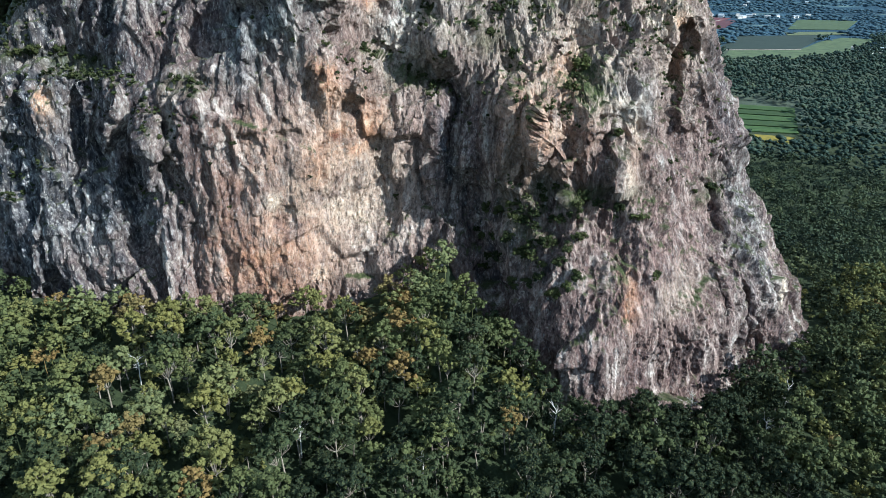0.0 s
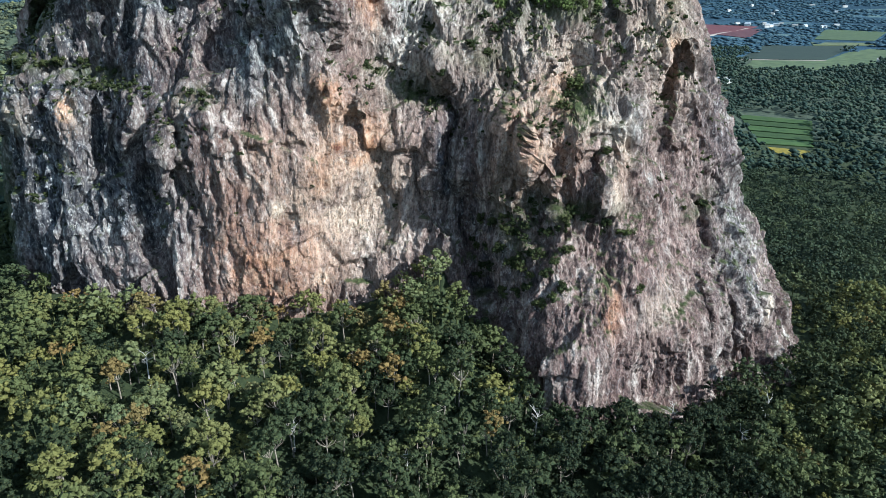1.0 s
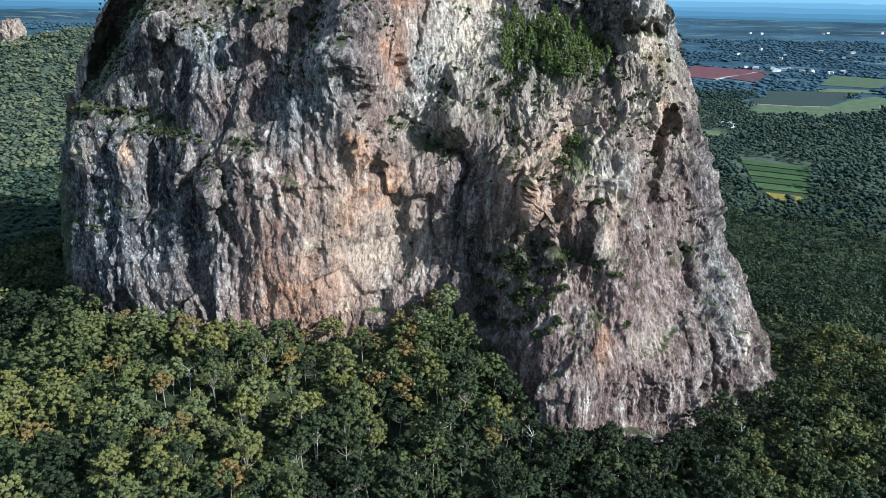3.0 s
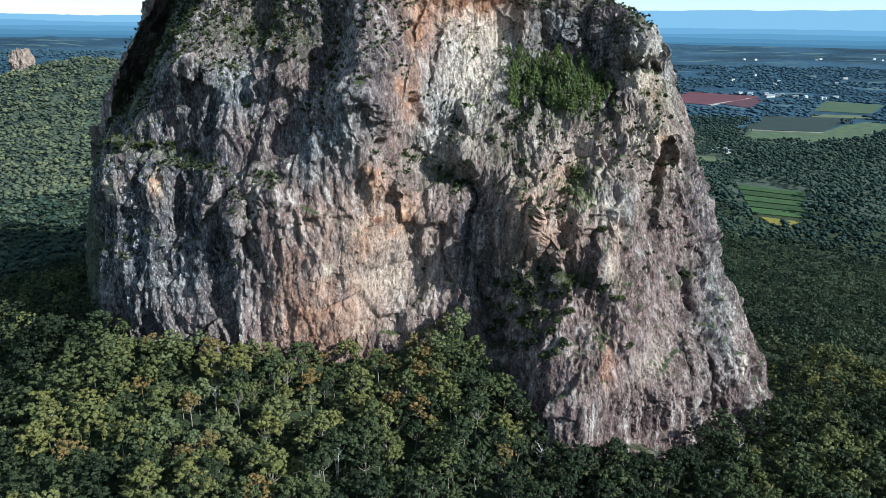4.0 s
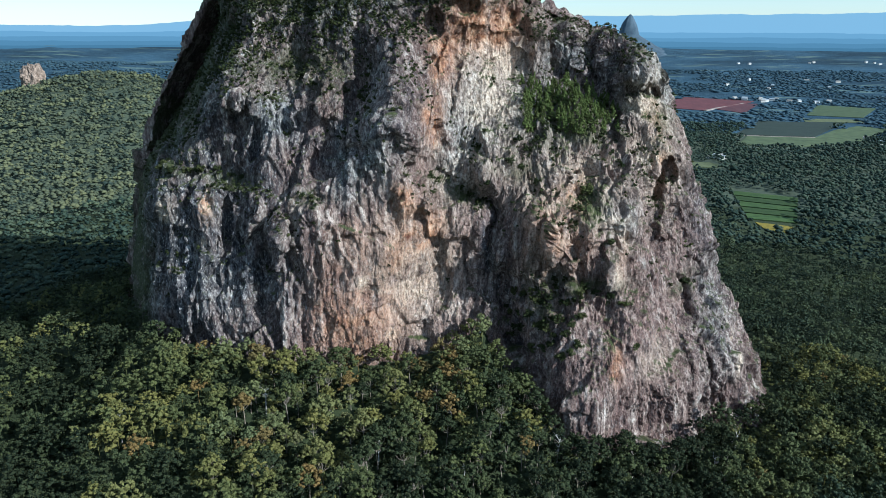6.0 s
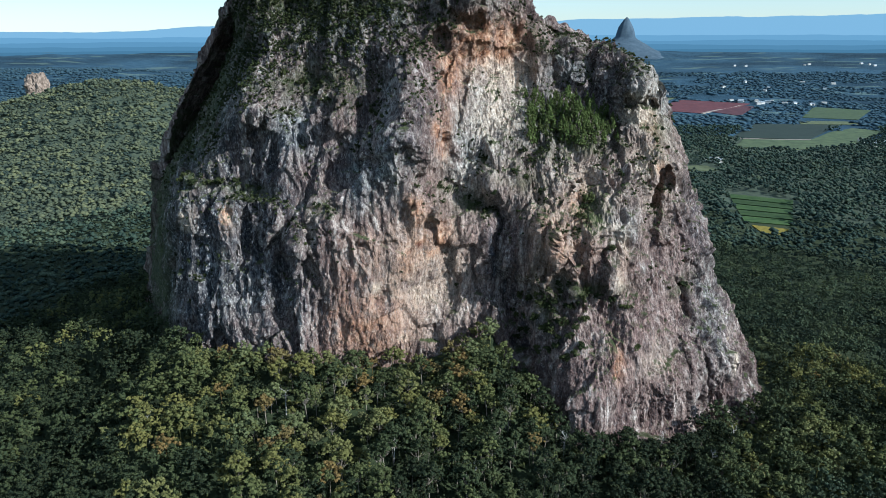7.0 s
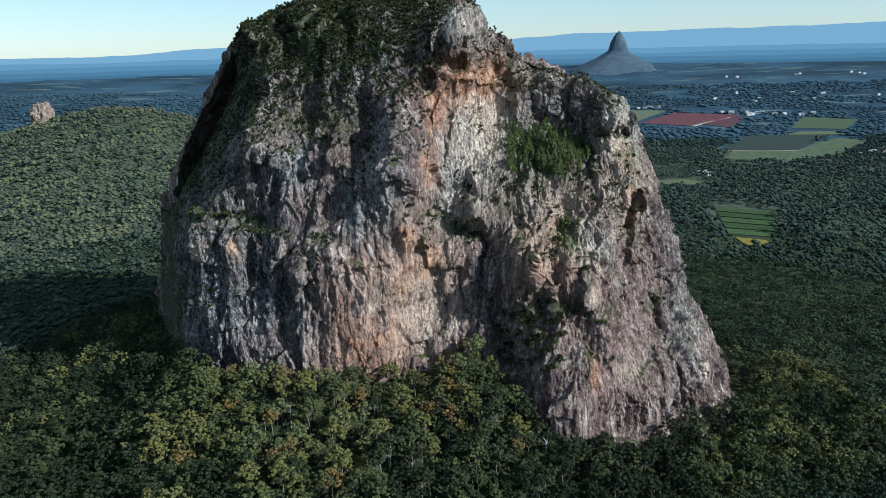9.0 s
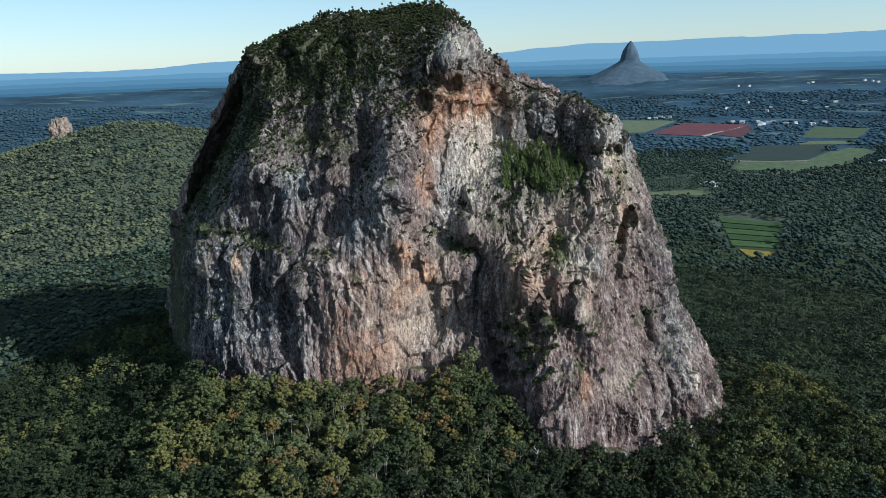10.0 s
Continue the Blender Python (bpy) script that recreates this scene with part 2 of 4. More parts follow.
    l, r, f, b = lerp(z, LEFT), lerp(z, RIGHT), lerp(z, FRONT), lerp(z, BACK)
    m = f + 0.42 * (b - f)
    return (l + r) / 2, (r - l) / 2, m, m - f, b - m


def flank(x, z):
    """How far the left side turns back behind its corner."""
    edge = lerp(z, [(0, -162), (60, -158), (100, -150), (120, -138), (140, -126), (175, -112), (198, -116), (214, -150), (233, -220)])
    return lerp(z, [(95, 0.85), (130, 1.35), (190, 1.35), (215, 0.85)]) * np.maximum(0, edge - x)


ROUND = 3.2
FORMS = []


def form(*numbers):
    FORMS.append(numbers)


# broad bulges (minus) and bays (plus) of the front: x, height, spreads, metres
form(-150, 20, 34, 38, 7.5)
form(-150, 75, 34, 38, -2.5)
form(-150, 130, 34, 38, -9.0)
form(-150, 185, 34, 38, -9.8)
form(-100, 20, 34, 38, -1.8)
form(-100, 75, 34, 38, -1.4)
form(-100, 130, 34, 38, -10.5)
form(-100, 185, 34, 38, 1.8)
form(-50, 20, 34, 38, 3.9)
form(-50, 75, 34, 38, -9.2)
form(-50, 130, 34, 38, -7.6)
form(-50, 185, 34, 38, -2.8)
form(0, 20, 34, 38, 18.5)
form(0, 75, 34, 38, 7.9)
form(0, 130, 34, 38, 21.1)
form(0, 185, 34, 38, -8.4)
form(45, 20, 34, 38, -26.0)
form(45, 75, 34, 38, -20.6)
form(45, 130, 34, 38, -5.7)
form(45, 185, 34, 38, 42.0)
form(90, 20, 34, 38, -5.4)
form(90, 75, 34, 38, 16.2)
form(90, 130, 34, 38, 17.4)
form(130, 20, 34, 38, 3.2)
form(130, 75, 34, 38, 1.0)
form(-39, 138, 13, 14, -24.6)
form(1, 114, 13, 14, -23.4)
form(88, 110, 13, 14, -16.1)
form(70, 158, 13, 14, -13.7)
form(46, 170, 13, 14, -18.7)
form(85, 96, 13, 14, 13.8)
form(81, 17, 13, 14, -5.3)
form(50, 105, 13, 14, 14.0)
form(42, 156, 13, 14, 24.5)
form(14, 156, 13, 14, 15.7)
form(12, 182, 13, 14, 12.6)
form(51, 51, 13, 14, 13.5)
form(116, 30, 13, 14, -6.2)
form(35, 70, 13, 14, 13.4)
form(61, 108, 13, 14, -10.3)
form(-109, 197, 13, 14, 11.4)
form(91, 87, 13, 14, -10.4)
form(63, 11, 13, 14, 10.1)
form(-114, 153, 13, 14, -11.0)
form(108, -1, 13, 14, 14.1)
form(-71, 101, 13, 14, -7.5)
form(-34, 102, 13, 14, -8.4)
form(81, 6, 13, 14, 6.2)
form(-86, 83, 13, 14, -6.7)
form(110, 42, 13, 14, 5.8)
form(2, 156, 13, 14, -6.2)
form(-42, 121, 13, 14, -11.5)
form(-19, 61, 13, 14, 10.5)
form(137, 2, 13, 14, 7.2)
form(-36, 157, 13, 14, -6.7)
form(62, 121, 13, 14, 9.6)
form(74, 143, 13, 14, 8.1)
form(-130, 80, 13, 14, 2.1)
form(-134, 50, 13, 14, -7.4)
form(20, 65, 13, 14, 3.9)
form(-14, 207, 13, 14, -10.6)
form(-36, 57, 13, 14, 9.3)
form(-28, 81, 13, 14, 6.8)
form(-4, 168, 15, 12, 20.0)
form(-42, 166, 9, 12, -10.0)
form(-74, 149, 12, 12, -11.0)
form(-112, 147, 11, 12, -9.0)
form(14, 60, 7, 15, 5.0)
form(25, 80, 9, 15, -2.0)
form(48, 156, 9, 10, -12.0)
form(64, 46, 10, 11, -6.0)
form(106, 34, 12, 12, -4.0)


def near_line(x, z, points):
    """Distance to a line of (x, z) points, and how far along it (0 to 1)."""
    best, along = np.full(len(x), 1e9), np.zeros(len(x))
    for i, ((x0, z0), (x1, z1)) in enumerate(zip(points, points[1:])):
        dx, dz = x1 - x0, z1 - z0
        t = np.clip(((x - x0) * dx + (z - z0) * dz) / (dx * dx + dz * dz), 0, 1)
        d = np.hypot(x - x0 - t * dx, z - z0 - t * dz)
        along = np.where(d < best, (i + t) / (len(points) - 1), along)
        best = np.minimum(best, d)
    return best, along


def lump(x, z, cx, cz, sx, sz, power=2):
    return np.exp(-(np.abs((x - cx) / sx) ** power + np.abs((z - cz) / sz) ** power))


def ring():
    """Outline of a section, in halves of its size, at even steps: finer in front."""
    out = []
    for n, front, steps in ((ROUND, True, 900), (2.3, False, 80)):
        a = np.linspace(-np.pi / 2, np.pi / 2, 6000)
        px = np.sign(np.sin(a)) * np.abs(np.sin(a)) ** (2 / n)
        py = -np.abs(np.cos(a)) ** (2 / n)
        s = np.concatenate([[0], np.cumsum(np.hypot(np.diff(px) * 165, np.diff(py) * 62))])
        t = np.linspace(0, s[-1], steps, endpoint=False)
        qx, qy = np.interp(t, s, px), np.interp(t, s, py)
        out.append((qx, qy) if front else (-qx, -qy))
    return np.concatenate([out[0][0], out[1][0]]), np.concatenate([out[0][1], out[1][1]])


def front_face(x, z):
    """Depth of the rock's front without its small relief."""
    cx, w, cy, df, db = section(z)
    y = cy - df * (1 - np.clip(np.abs((x - cx) / w), 0, 0.995) ** ROUND) ** (1 / ROUND) + flank(x, z)
    for fx, fz, sx, sz, out in FORMS:
        y = y + out * lump(x, z, fx, fz, sx, sz)
    return y


def carve(x, z, wob):
    """Metres by which the named hollows (plus) and blocks (minus) move the face."""
    d = np.zeros(len(x))
    xw, zw = x + wob * 1.6, z + wob * 1.1
    for line, width, depth in GULLIES:
        r, t = near_line(xw, zw, line)
        d += depth * np.exp(-(r / width) ** 2) * np.clip(np.minimum(t, 1 - t) * 5 + 0.25, 0, 1)
    for cx, cz, sx, sz, depth in CAVES:
        roof = np.where(z > cz, 0.8, 1.15)
        d += depth * np.exp(-(np.abs((xw - cx) / sx) ** 4 + np.abs((zw - cz) / (sz * roof)) ** 4))
    for cx, cz, sx, sz, depth in BLOCKS:
        d -= depth * np.exp(-(np.abs((xw - cx) / sx) ** 3 + np.abs((zw - cz) / sz) ** 3))
    for (x0, z0), (x1, z1), width, depth in FINS:
        t = (zw - z1) / (z0 - z1)
        s = x + wob * 1.3 - (x1 + t * (x0 - x1))
        along = smooth(-0.12, 0.1, t) * (1 - smooth(0.85, 1.1, t))
        d -= depth * along * np.where(s < 0, smooth(-1.8, 0, s), np.clip(1 - s / width, 0, 1))
    for x0, x1, cz, slope, depth, height in SHELVES:
        e = zw - (cz + slope * (x - (x0 + x1) / 2))
        side = smooth(x0 - 6, x0 + 4, x) * (1 - smooth(x1 - 4, x1 + 6, x))
        d += depth * side * smooth(-2.6, 2.6, e) * (1 - smooth(height * 0.4, height, e))
    return d


GULLIES, CAVES, BLOCKS, SHELVES, FINS = [], [], [], [], []
STAINS = {"varnish_shade": [], "rust": [], "pale": [], "grey": [], "mauve": [], "moss_shade": []}


def gully(line, width, depth):
    GULLIES.append((line, width, depth))


def cave(*numbers):
    CAVES.append(numbers)


def block(*numbers):
    BLOCKS.append(numbers)


def shelf(*numbers):
    SHELVES.append(numbers)


def fin(*numbers):
    FINS.append(numbers)


def stain(kind, *numbers):
    STAINS[kind].append(numbers)


# clefts: line of (x, height), width, depth
gully([(-6, 112), (3, 92), (1, 72), (6, 54), (14, 38), (21, 22)], 4.0, 10.0)
gully([(7, 66), (11, 46), (17, 28)], 5.0, 6.0)
gully([(-46, 122), (-22, 111), (-3, 95)], 2.2, 4.0)
gully([(48, 172), (58, 154), (65, 132)], 7.0, 18.0)
gully([(30, 166), (33, 152)], 3.0, 5.0)
gully([(-100, 82), (-101, 60), (-104, 44)], 4.0, 5.0)
gully([(-54, 118), (-52, 92)], 2.6, 3.5)
gully([(-62, 186), (-58, 160), (-60, 136)], 4.0, 6.0)
gully([(-33, 196), (-40, 178), (-47, 168)], 5.0, 6.0)
gully([(37, 88), (25, 68)], 2.2, 3.0)
gully([(94, 60), (100, 36), (108, 14)], 2.2, 3.0)
gully([(88, 100), (96, 80), (104, 66)], 2.2, 3.0)
gully([(-140, 100), (-143, 70)], 2.4, 3.0)
gully([(-120, 100), (-119, 74)], 2.0, 3.0)
gully([(-88, 96), (-84, 70)], 2.2, 3.0)
gully([(-78, 140), (-70, 118)], 2.8, 4.0)
# caves and niches: x, height, half width, half height, depth
cave(89.5, 109, 4.6, 5.5, 15.0)
cave(85, 101, 3.6, 6.0, 11.0)
cave(54.5, 85, 5.0, 6.0, 11.0)
cave(126, 18, 2.2, 4.0, 3.0)
cave(72.5, 145.5, 3.4, 2.6, 12.0)
cave(80, 146.5, 4.0, 3.2, 15.0)
cave(88, 146.5, 3.4, 3.6, 15.0)
cave(-14, 186, 6.5, 4.2, 12.0)
cave(8, 184.5, 4.5, 5.5, 11.0)
cave(-41, 99, 2.6, 7.0, 5.0)
cave(-2, 182, 12.0, 5.0, 3.0)
cave(-27, 177, 3.2, 5.0, 8.0)
cave(-8, 174, 2.2, 1.8, 4.0)
cave(33, 64, 5.0, 3.4, 4.0)
cave(-53, 61, 3.4, 3.0, 1.6)
cave(-160, 66, 6.0, 9.0, 2.0)
# proud blocks and pillars: the same, and metres proud
block(-33, 104, 5.5, 7.5, 4.0)
block(-25, 100, 3.0, 6.0, 4.0)
block(80, 153, 11.0, 8.0, 8.0)
block(-42, 152, 5.0, 12.0, 4.0)
block(-48, 128, 4.5, 12.0, 4.5)
block(-66, 126, 3.0, 9.0, 4.0)
block(46, 88, 4.0, 5.0, 3.0)
block(63, 90, 6.0, 6.0, 3.5)
block(-154, 95, 6.0, 11.0, 4.0)
block(-128, 98, 5.0, 10.0, 3.5)
block(-85, 92, 3.0, 10.0, 1.0)
block(100, 100, 6.0, 12.0, 3.0)
block(-8, 205, 10.0, 9.0, 4.0)
block(-60, 46, 22.0, 16.0, 2.5)
block(30, 78, 3.5, 10.0, 3.0)
block(-9, 72, 14.0, 32.0, 2.0)
# ledges: from x, to x, height, slope, depth, height of the wall above
shelf(-164, -104, 108, -0.05, 7.0, 40)
shelf(-92, -70, 101, -0.1, 4.0, 25)
shelf(22, 66, 64, -0.2, 3.0, 30)
shelf(36, 52, 96, 0.1, 5.0, 22)
shelf(20, 70, 124, 0.05, 6.0, 40)
shelf(-118, -52, 146, -0.08, 4.0, 30)
shelf(88, 112, 56, -0.35, 3.0, 16)
shelf(-34, 4, 103, -0.62, 3.5, 14)
shelf(60, 98, 74, -0.5, 2.0, 14)
# ribs with a sharp edge: top, foot, width of the slope beside the edge, metres proud
fin((42, 111), (31, 102), 7.0, 5.0)
fin((35, 92), (24, 67), 8.0, 5.0)
fin((28, 98), (20, 66), 8.0, 4.5)
fin((22, 98), (14, 64), 10.0, 6.0)
fin((66, 168), (67, 126), 30.0, 9.0)
fin((-10, 184), (-18, 126), 30.0, 2.5)
fin((30, 98), (27, 80), 7.0, 5.0)
fin((54, 88), (53, 65), 7.0, 5.0)
fin((46, 95), (38, 73), 7.0, 5.0)
fin((-39, 108), (-43, 93), 5.3, 2.7)
fin((-27, 106), (-26, 84), 6.1, 3.4)
fin((-113, 102), (-117, 82), 4.9, 3.2)
fin((-135, 105), (-129, 78), 5.7, 3.6)
fin((-74, 100), (-71, 87), 4.5, 2.5)
fin((-54, 123), (-55, 100), 5.3, 3.5)
fin((-85, 121), (-84, 102), 6.1, 3.1)
fin((-19, 89), (-18, 63), 4.9, 2.0)
fin((-5, 90), (-4, 65), 5.7, 1.8)
fin((89, 96), (82, 79), 7.0, 5.0)
fin((67, 111), (59, 104), 5.3, 1.9)
fin((49, 52), (45, 39), 6.1, 2.5)
fin((56, 41), (50, 34), 4.9, 1.9)
fin((94, 39), (98, 22), 5.7, 2.9)
fin((117, 29), (128, 12), 4.5, 2.9)
fin((-107, 76), (-111, 54), 5.3, 3.4)
fin((-129, 75), (-131, 54), 6.1, 3.3)
fin((-92, 100), (-93, 77), 4.9, 3.5)
fin((-59, 135), (-60, 110), 5.7, 3.6)
fin((-41, 178), (-42, 145), 4.5, 3.6)
fin((-20, 171), (-26, 133), 5.3, 3.6)
fin((-73, 161), (-75, 135), 6.1, 3.6)
fin((-104, 159), (-105, 136), 4.9, 3.5)
fin((-86, 158), (-89, 133), 5.7, 3.6)
fin((-117, 145), (-121, 121), 4.5, 3.6)
fin((-4, 201), (5, 191), 5.3, 2.2)
fin((15, 171), (21, 161), 6.1, 2.2)
fin((45, 170), (44, 156), 4.9, 2.6)
fin((77, 165), (86, 148), 5.7, 2.9)
fin((-34, 136), (-37, 110), 4.5, 3.6)
fin((-108, 133), (-112, 110), 5.3, 3.5)
fin((-11, 164), (-15, 139), 6.1, 3.6)
# paler rock, with sunlit brightness added to the upper and right faces
stain("pale", 38, 106, 28, 16, 0.5)
stain("pale", -12, 112, 16, 16, 0.4)
stain("grey", -62, 120, 8, 16, 0.7)
stain("grey", -50, 150, 7, 18, 0.5)
stain("grey", -96, 136, 14, 12, 0.6)
stain("grey", 40, 160, 12, 8, 0.6)
stain("pale", 82, 120, 16, 28, 0.65)
stain("rust", 36, 84, 16, 14, 0.3)
stain("pale", 4, 122, 14, 14, 0.4)
stain("grey", 86, 150, 18, 14, 0.9)
stain("grey", 20, 140, 14, 14, 0.7)
stain("rust", 84, 132, 5, 10, 0.4)
# dark water stains, with shade of the left wall, clefts and recess painted in
stain("varnish_shade", -148, 90, 54, 74, 1.0)
stain("varnish_shade", -120, 85, 24, 20, 0.9)
stain("varnish_shade", -90, 55, 10, 20, 0.7)
stain("varnish_shade", -146, 60, 14, 24, 0.6)
stain("varnish_shade", -178, 70, 24, 75, 1.0)
stain("varnish_shade", -106, 62, 24, 24, 0.8)
stain("varnish_shade", -134, 62, 20, 22, 0.5)
stain("varnish_shade", -140, 150, 36, 44, 1.0)
stain("varnish_shade", -80, 190, 60, 26, 0.9)
stain("varnish_shade", -62, 165, 14, 22, 0.6)
stain("varnish_shade", -98, 124, 40, 12, 0.6)
stain("varnish_shade", -38, 140, 8, 22, 0.5)
stain("varnish_shade", 3, 78, 6, 26, 0.7)
stain("varnish_shade", 18, 44, 8, 16, 0.6)
stain("varnish_shade", 60, 152, 10, 16, 0.9)
stain("varnish_shade", -74, 116, 14, 12, 0.7)
stain("varnish_shade", 112, 85, 12, 24, 0.5)
stain("varnish_shade", 32, 66, 4, 5, 0.6)
# weathering: x, height, half width, half height, how strong
stain("rust", -5, 176, 19, 10, 1.4)
stain("rust", -22, 164, 6, 13, 0.9)
stain("rust", -12, 172, 12, 9, 0.9)
stain("rust", 9, 178, 8, 9, 1.0)
stain("rust", -25, 134, 4, 12, 0.7)
stain("rust", -28, 87, 8, 10, 0.95)
stain("rust", -36, 100, 6, 9, 0.6)
stain("rust", -40, 78, 9, 13, 0.45)
stain("rust", -129, 96, 4, 6, 0.7)
stain("rust", -55, 52, 18, 16, 0.5)
stain("rust", -62, 80, 14, 16, 0.3)
stain("rust", 28, 88, 8, 12, 0.5)
stain("rust", 40, 100, 9, 8, 0.45)
stain("rust", 40, 102, 10, 6, 0.35)
stain("rust", 86, 110, 4, 10, 0.5)
stain("rust", 57, 38, 3, 7, 0.5)
stain("rust", 60, 78, 4, 6, 0.3)
stain("rust", 25, 75, 5, 9, 0.35)
stain("pale", -55, 66, 2.6, 3.8, 1.3)
stain("pale", -50, 62, 4.0, 1.6, 1.0)
stain("pale", -130, 80.5, 2.2, 2.2, 1.4)
# centre wall: pale rock, lightened further in place of sunlight
stain("pale", -33, 68, 20, 30, 0.6)
stain("rust", -34, 84, 16, 26, 0.3)
stain("pale", -43, 40, 3, 4, 0.8)
stain("pale", 79, 138, 11, 5, 1.4)
stain("pale", 77, 128, 5, 9, 0.5)
stain("pale", 61, 83, 4, 8, 0.8)
stain("pale", 54, 92.5, 8, 2.5, 0.8)
stain("pale", 34, 90, 7, 14, 0.4)
stain("pale", 22, 84, 4, 14, 0.4)
stain("pale", -20, 80, 8, 24, 0.35)
stain("pale", -149, 93, 4.5, 10, 1.0)
stain("pale", -127, 98, 4, 8, 1.0)
stain("pale", 124.5, 24, 1.6, 8, 1.3)
stain("pale", 76, 34, 10, 7, 0.45)
stain("pale", -36, 96, 8, 8, 0.45)
stain("pale", 58, 72, 4, 9, 0.55)
stain("pale", 62, 92, 5, 4, 0.5)
stain("pale", 48, 112, 7, 5, 0.5)
stain("pale", -2, 40, 5, 7, 0.3)
stain("pale", -85, 96, 3, 9, 0.5)
# upper wall, summit nose and shoulder: pale rock plus painted sunlight
stain("pale", 4, 160, 18, 16, 0.9)
stain("pale", 2, 140, 18, 16, 0.75)
stain("pale", -4, 206, 9, 10, 0.5)
stain("pale", 82, 150, 14, 12, 0.6)
stain("grey", -6, 134, 14, 14, 0.7)
stain("grey", -14, 120, 10, 18, 0.7)
stain("grey", -128, 66, 36, 26, 0.45)
stain("grey", -8, 206, 14, 10, 0.7)
stain("grey", 85, 152, 18, 10, 0.5)
stain("grey", 60, 92, 10, 8, 0.6)
stain("grey", -48, 124, 10, 16, 0.6)
stain("grey", 116, 40, 16, 24, 0.35)
stain("grey", 24, 130, 16, 10, 0.3)
stain("mauve", -58, 56, 26, 34, 0.9)
stain("rust", -60, 46, 24, 20, 0.5)
stain("mauve", -8, 86, 12, 30, 0.8)
stain("mauve", 84, 60, 40, 50, 0.8)
stain("mauve", -50, 150, 24, 30, 0.7)
stain("mauve", 70, 34, 32, 34, 0.9)
stain("mauve", -85, 142, 22, 14, 0.7)
stain("mauve", -40, 170, 10, 14, 0.6)
stain("mauve", 25, 86, 14, 16, 0.7)
stain("mauve", 92, 70, 18, 24, 0.6)
stain("mauve", -20, 62, 12, 22, 0.4)
stain("mauve", 35, 108, 16, 10, 0.6)
stain("moss_shade", -148, 110, 14, 3, 0.8)
stain("moss_shade", -118, 108, 12, 3, 0.6)
stain("moss_shade", -78, 103, 8, 2.5, 0.6)
stain("moss_shade", 42, 66, 20, 3.5, 0.8)
stain("moss_shade", 25, 60, 8, 14, 0.5)
stain("moss_shade", 40, 128, 26, 8, 0.7)
stain("moss_shade", -12, 101, 9, 3, 0.8)
stain("moss_shade", -88, 158, 28, 10, 0.55)
stain("moss_shade", 48, 98, 7, 5, 0.7)
stain("moss_shade", 86, 130, 9, 12, 0.5)
stain("moss_shade", 98, 56, 10, 4, 0.5)
stain("moss_shade", 15, 112, 10, 6, 0.6)
stain("moss_shade", -90, 205, 45, 22, 1.0)
# left flank: moss laid on heavily, so its colour also holds the shade
stain("moss_shade", -192, 100, 24, 90, 1.2)
stain("moss_shade", -182, 60, 17, 60, 1.2)
stain("moss_shade", -158, 152, 20, 34, 1.2)
stain("moss_shade", -146, 178, 26, 34, 0.75)


def great_rock():
    ux, uy = ring()
    rows = np.concatenate([np.linspace(-14, 222, 482, endpoint=False), np.linspace(222, 232.6, 24)])
    nc, nr = len(ux), len(rows)
    Z = np.repeat(rows, nc)
    U, V = np.tile(ux, nr), np.tile(uy, nr)
    cx, w, cy, df, db = section(Z)
    X = cx + w * U
    Y = cy + np.where(V < 0, df, db) * V
    frontness = smooth(0.02, 0.35, -V)
    Y = Y + flank(X, Z) * frontness
    for fx, fz, sx, sz, out in FORMS:
        Y = Y + out * lump(X, Z, fx, fz, sx, sz) * frontness
    p = np.stack([X, Y, Z], 1)

    def normals():
        g = p.reshape(nr, nc, 3)
        a = np.roll(g, -1, 1) - np.roll(g, 1, 1)
        b = np.gradient(g, axis=0)
        n = np.cross(a, b).reshape(-1, 3)
        return n / (np.linalg.norm(n, axis=1, keepdims=True) + 1e-9)

    # hollows and blocks
    wob = layered(p / 7.0, 3, 5)
    d = carve(X, Z, wob) * frontness
    p[:, 1] += d
    # flutes, ribs and broken blocks; the cracks lean outwards on the right buttress
    n = normals()
    bent = p + np.stack([layered(p / 26.0, 2, 11), layered(p / 26.0, 2, 12), 0 * Z], 1) * 2.2
    bent[:, 0] += 0.22 * Z * smooth(40, 90, X) - 0.10 * Z * smooth(-60, -20, X) * (1 - smooth(-20, 40, X))
    big = layered(bent * np.array([1 / 24, 1 / 24, 1 / 38]), 3, 20)
    flute = 1 - 2 * np.abs(layered(bent * np.array([1 / 8, 1 / 8, 1 / 62]), 2, 30))
    rib = 1 - 2 * np.abs(layered(bent * np.array([1 / 3.2, 1 / 3.2, 1 / 17]), 2, 40))
    plane = faceted(bent / np.array([27.0, 27.0, 46.0]), 49)
    slab = faceted(bent / np.array([10.0, 10.0, 27.0]), 50)
    column = faceted(bent / np.array([4.2, 4.2, 17.0]), 52)
    chip = faceted(bent / np.array([2.0, 2.0, 6.0]), 53)
    flake = faceted(bent / np.array([1.15, 1.15, 2.9]), 61)
    crumb = layered(p / np.array([1.6, 1.6, 2.6]), 2, 57)

    def worn(a):
        g = a.reshape(nr, nc)
        g = (np.roll(g, 1, 1) + 2 * g + np.roll(g, -1, 1)) / 4
        return ((np.roll(g, 1, 0) + 2 * g + np.roll(g, -1, 0)) / 4).ravel()

    plane, slab, column = worn(plane), worn(slab), worn(column)
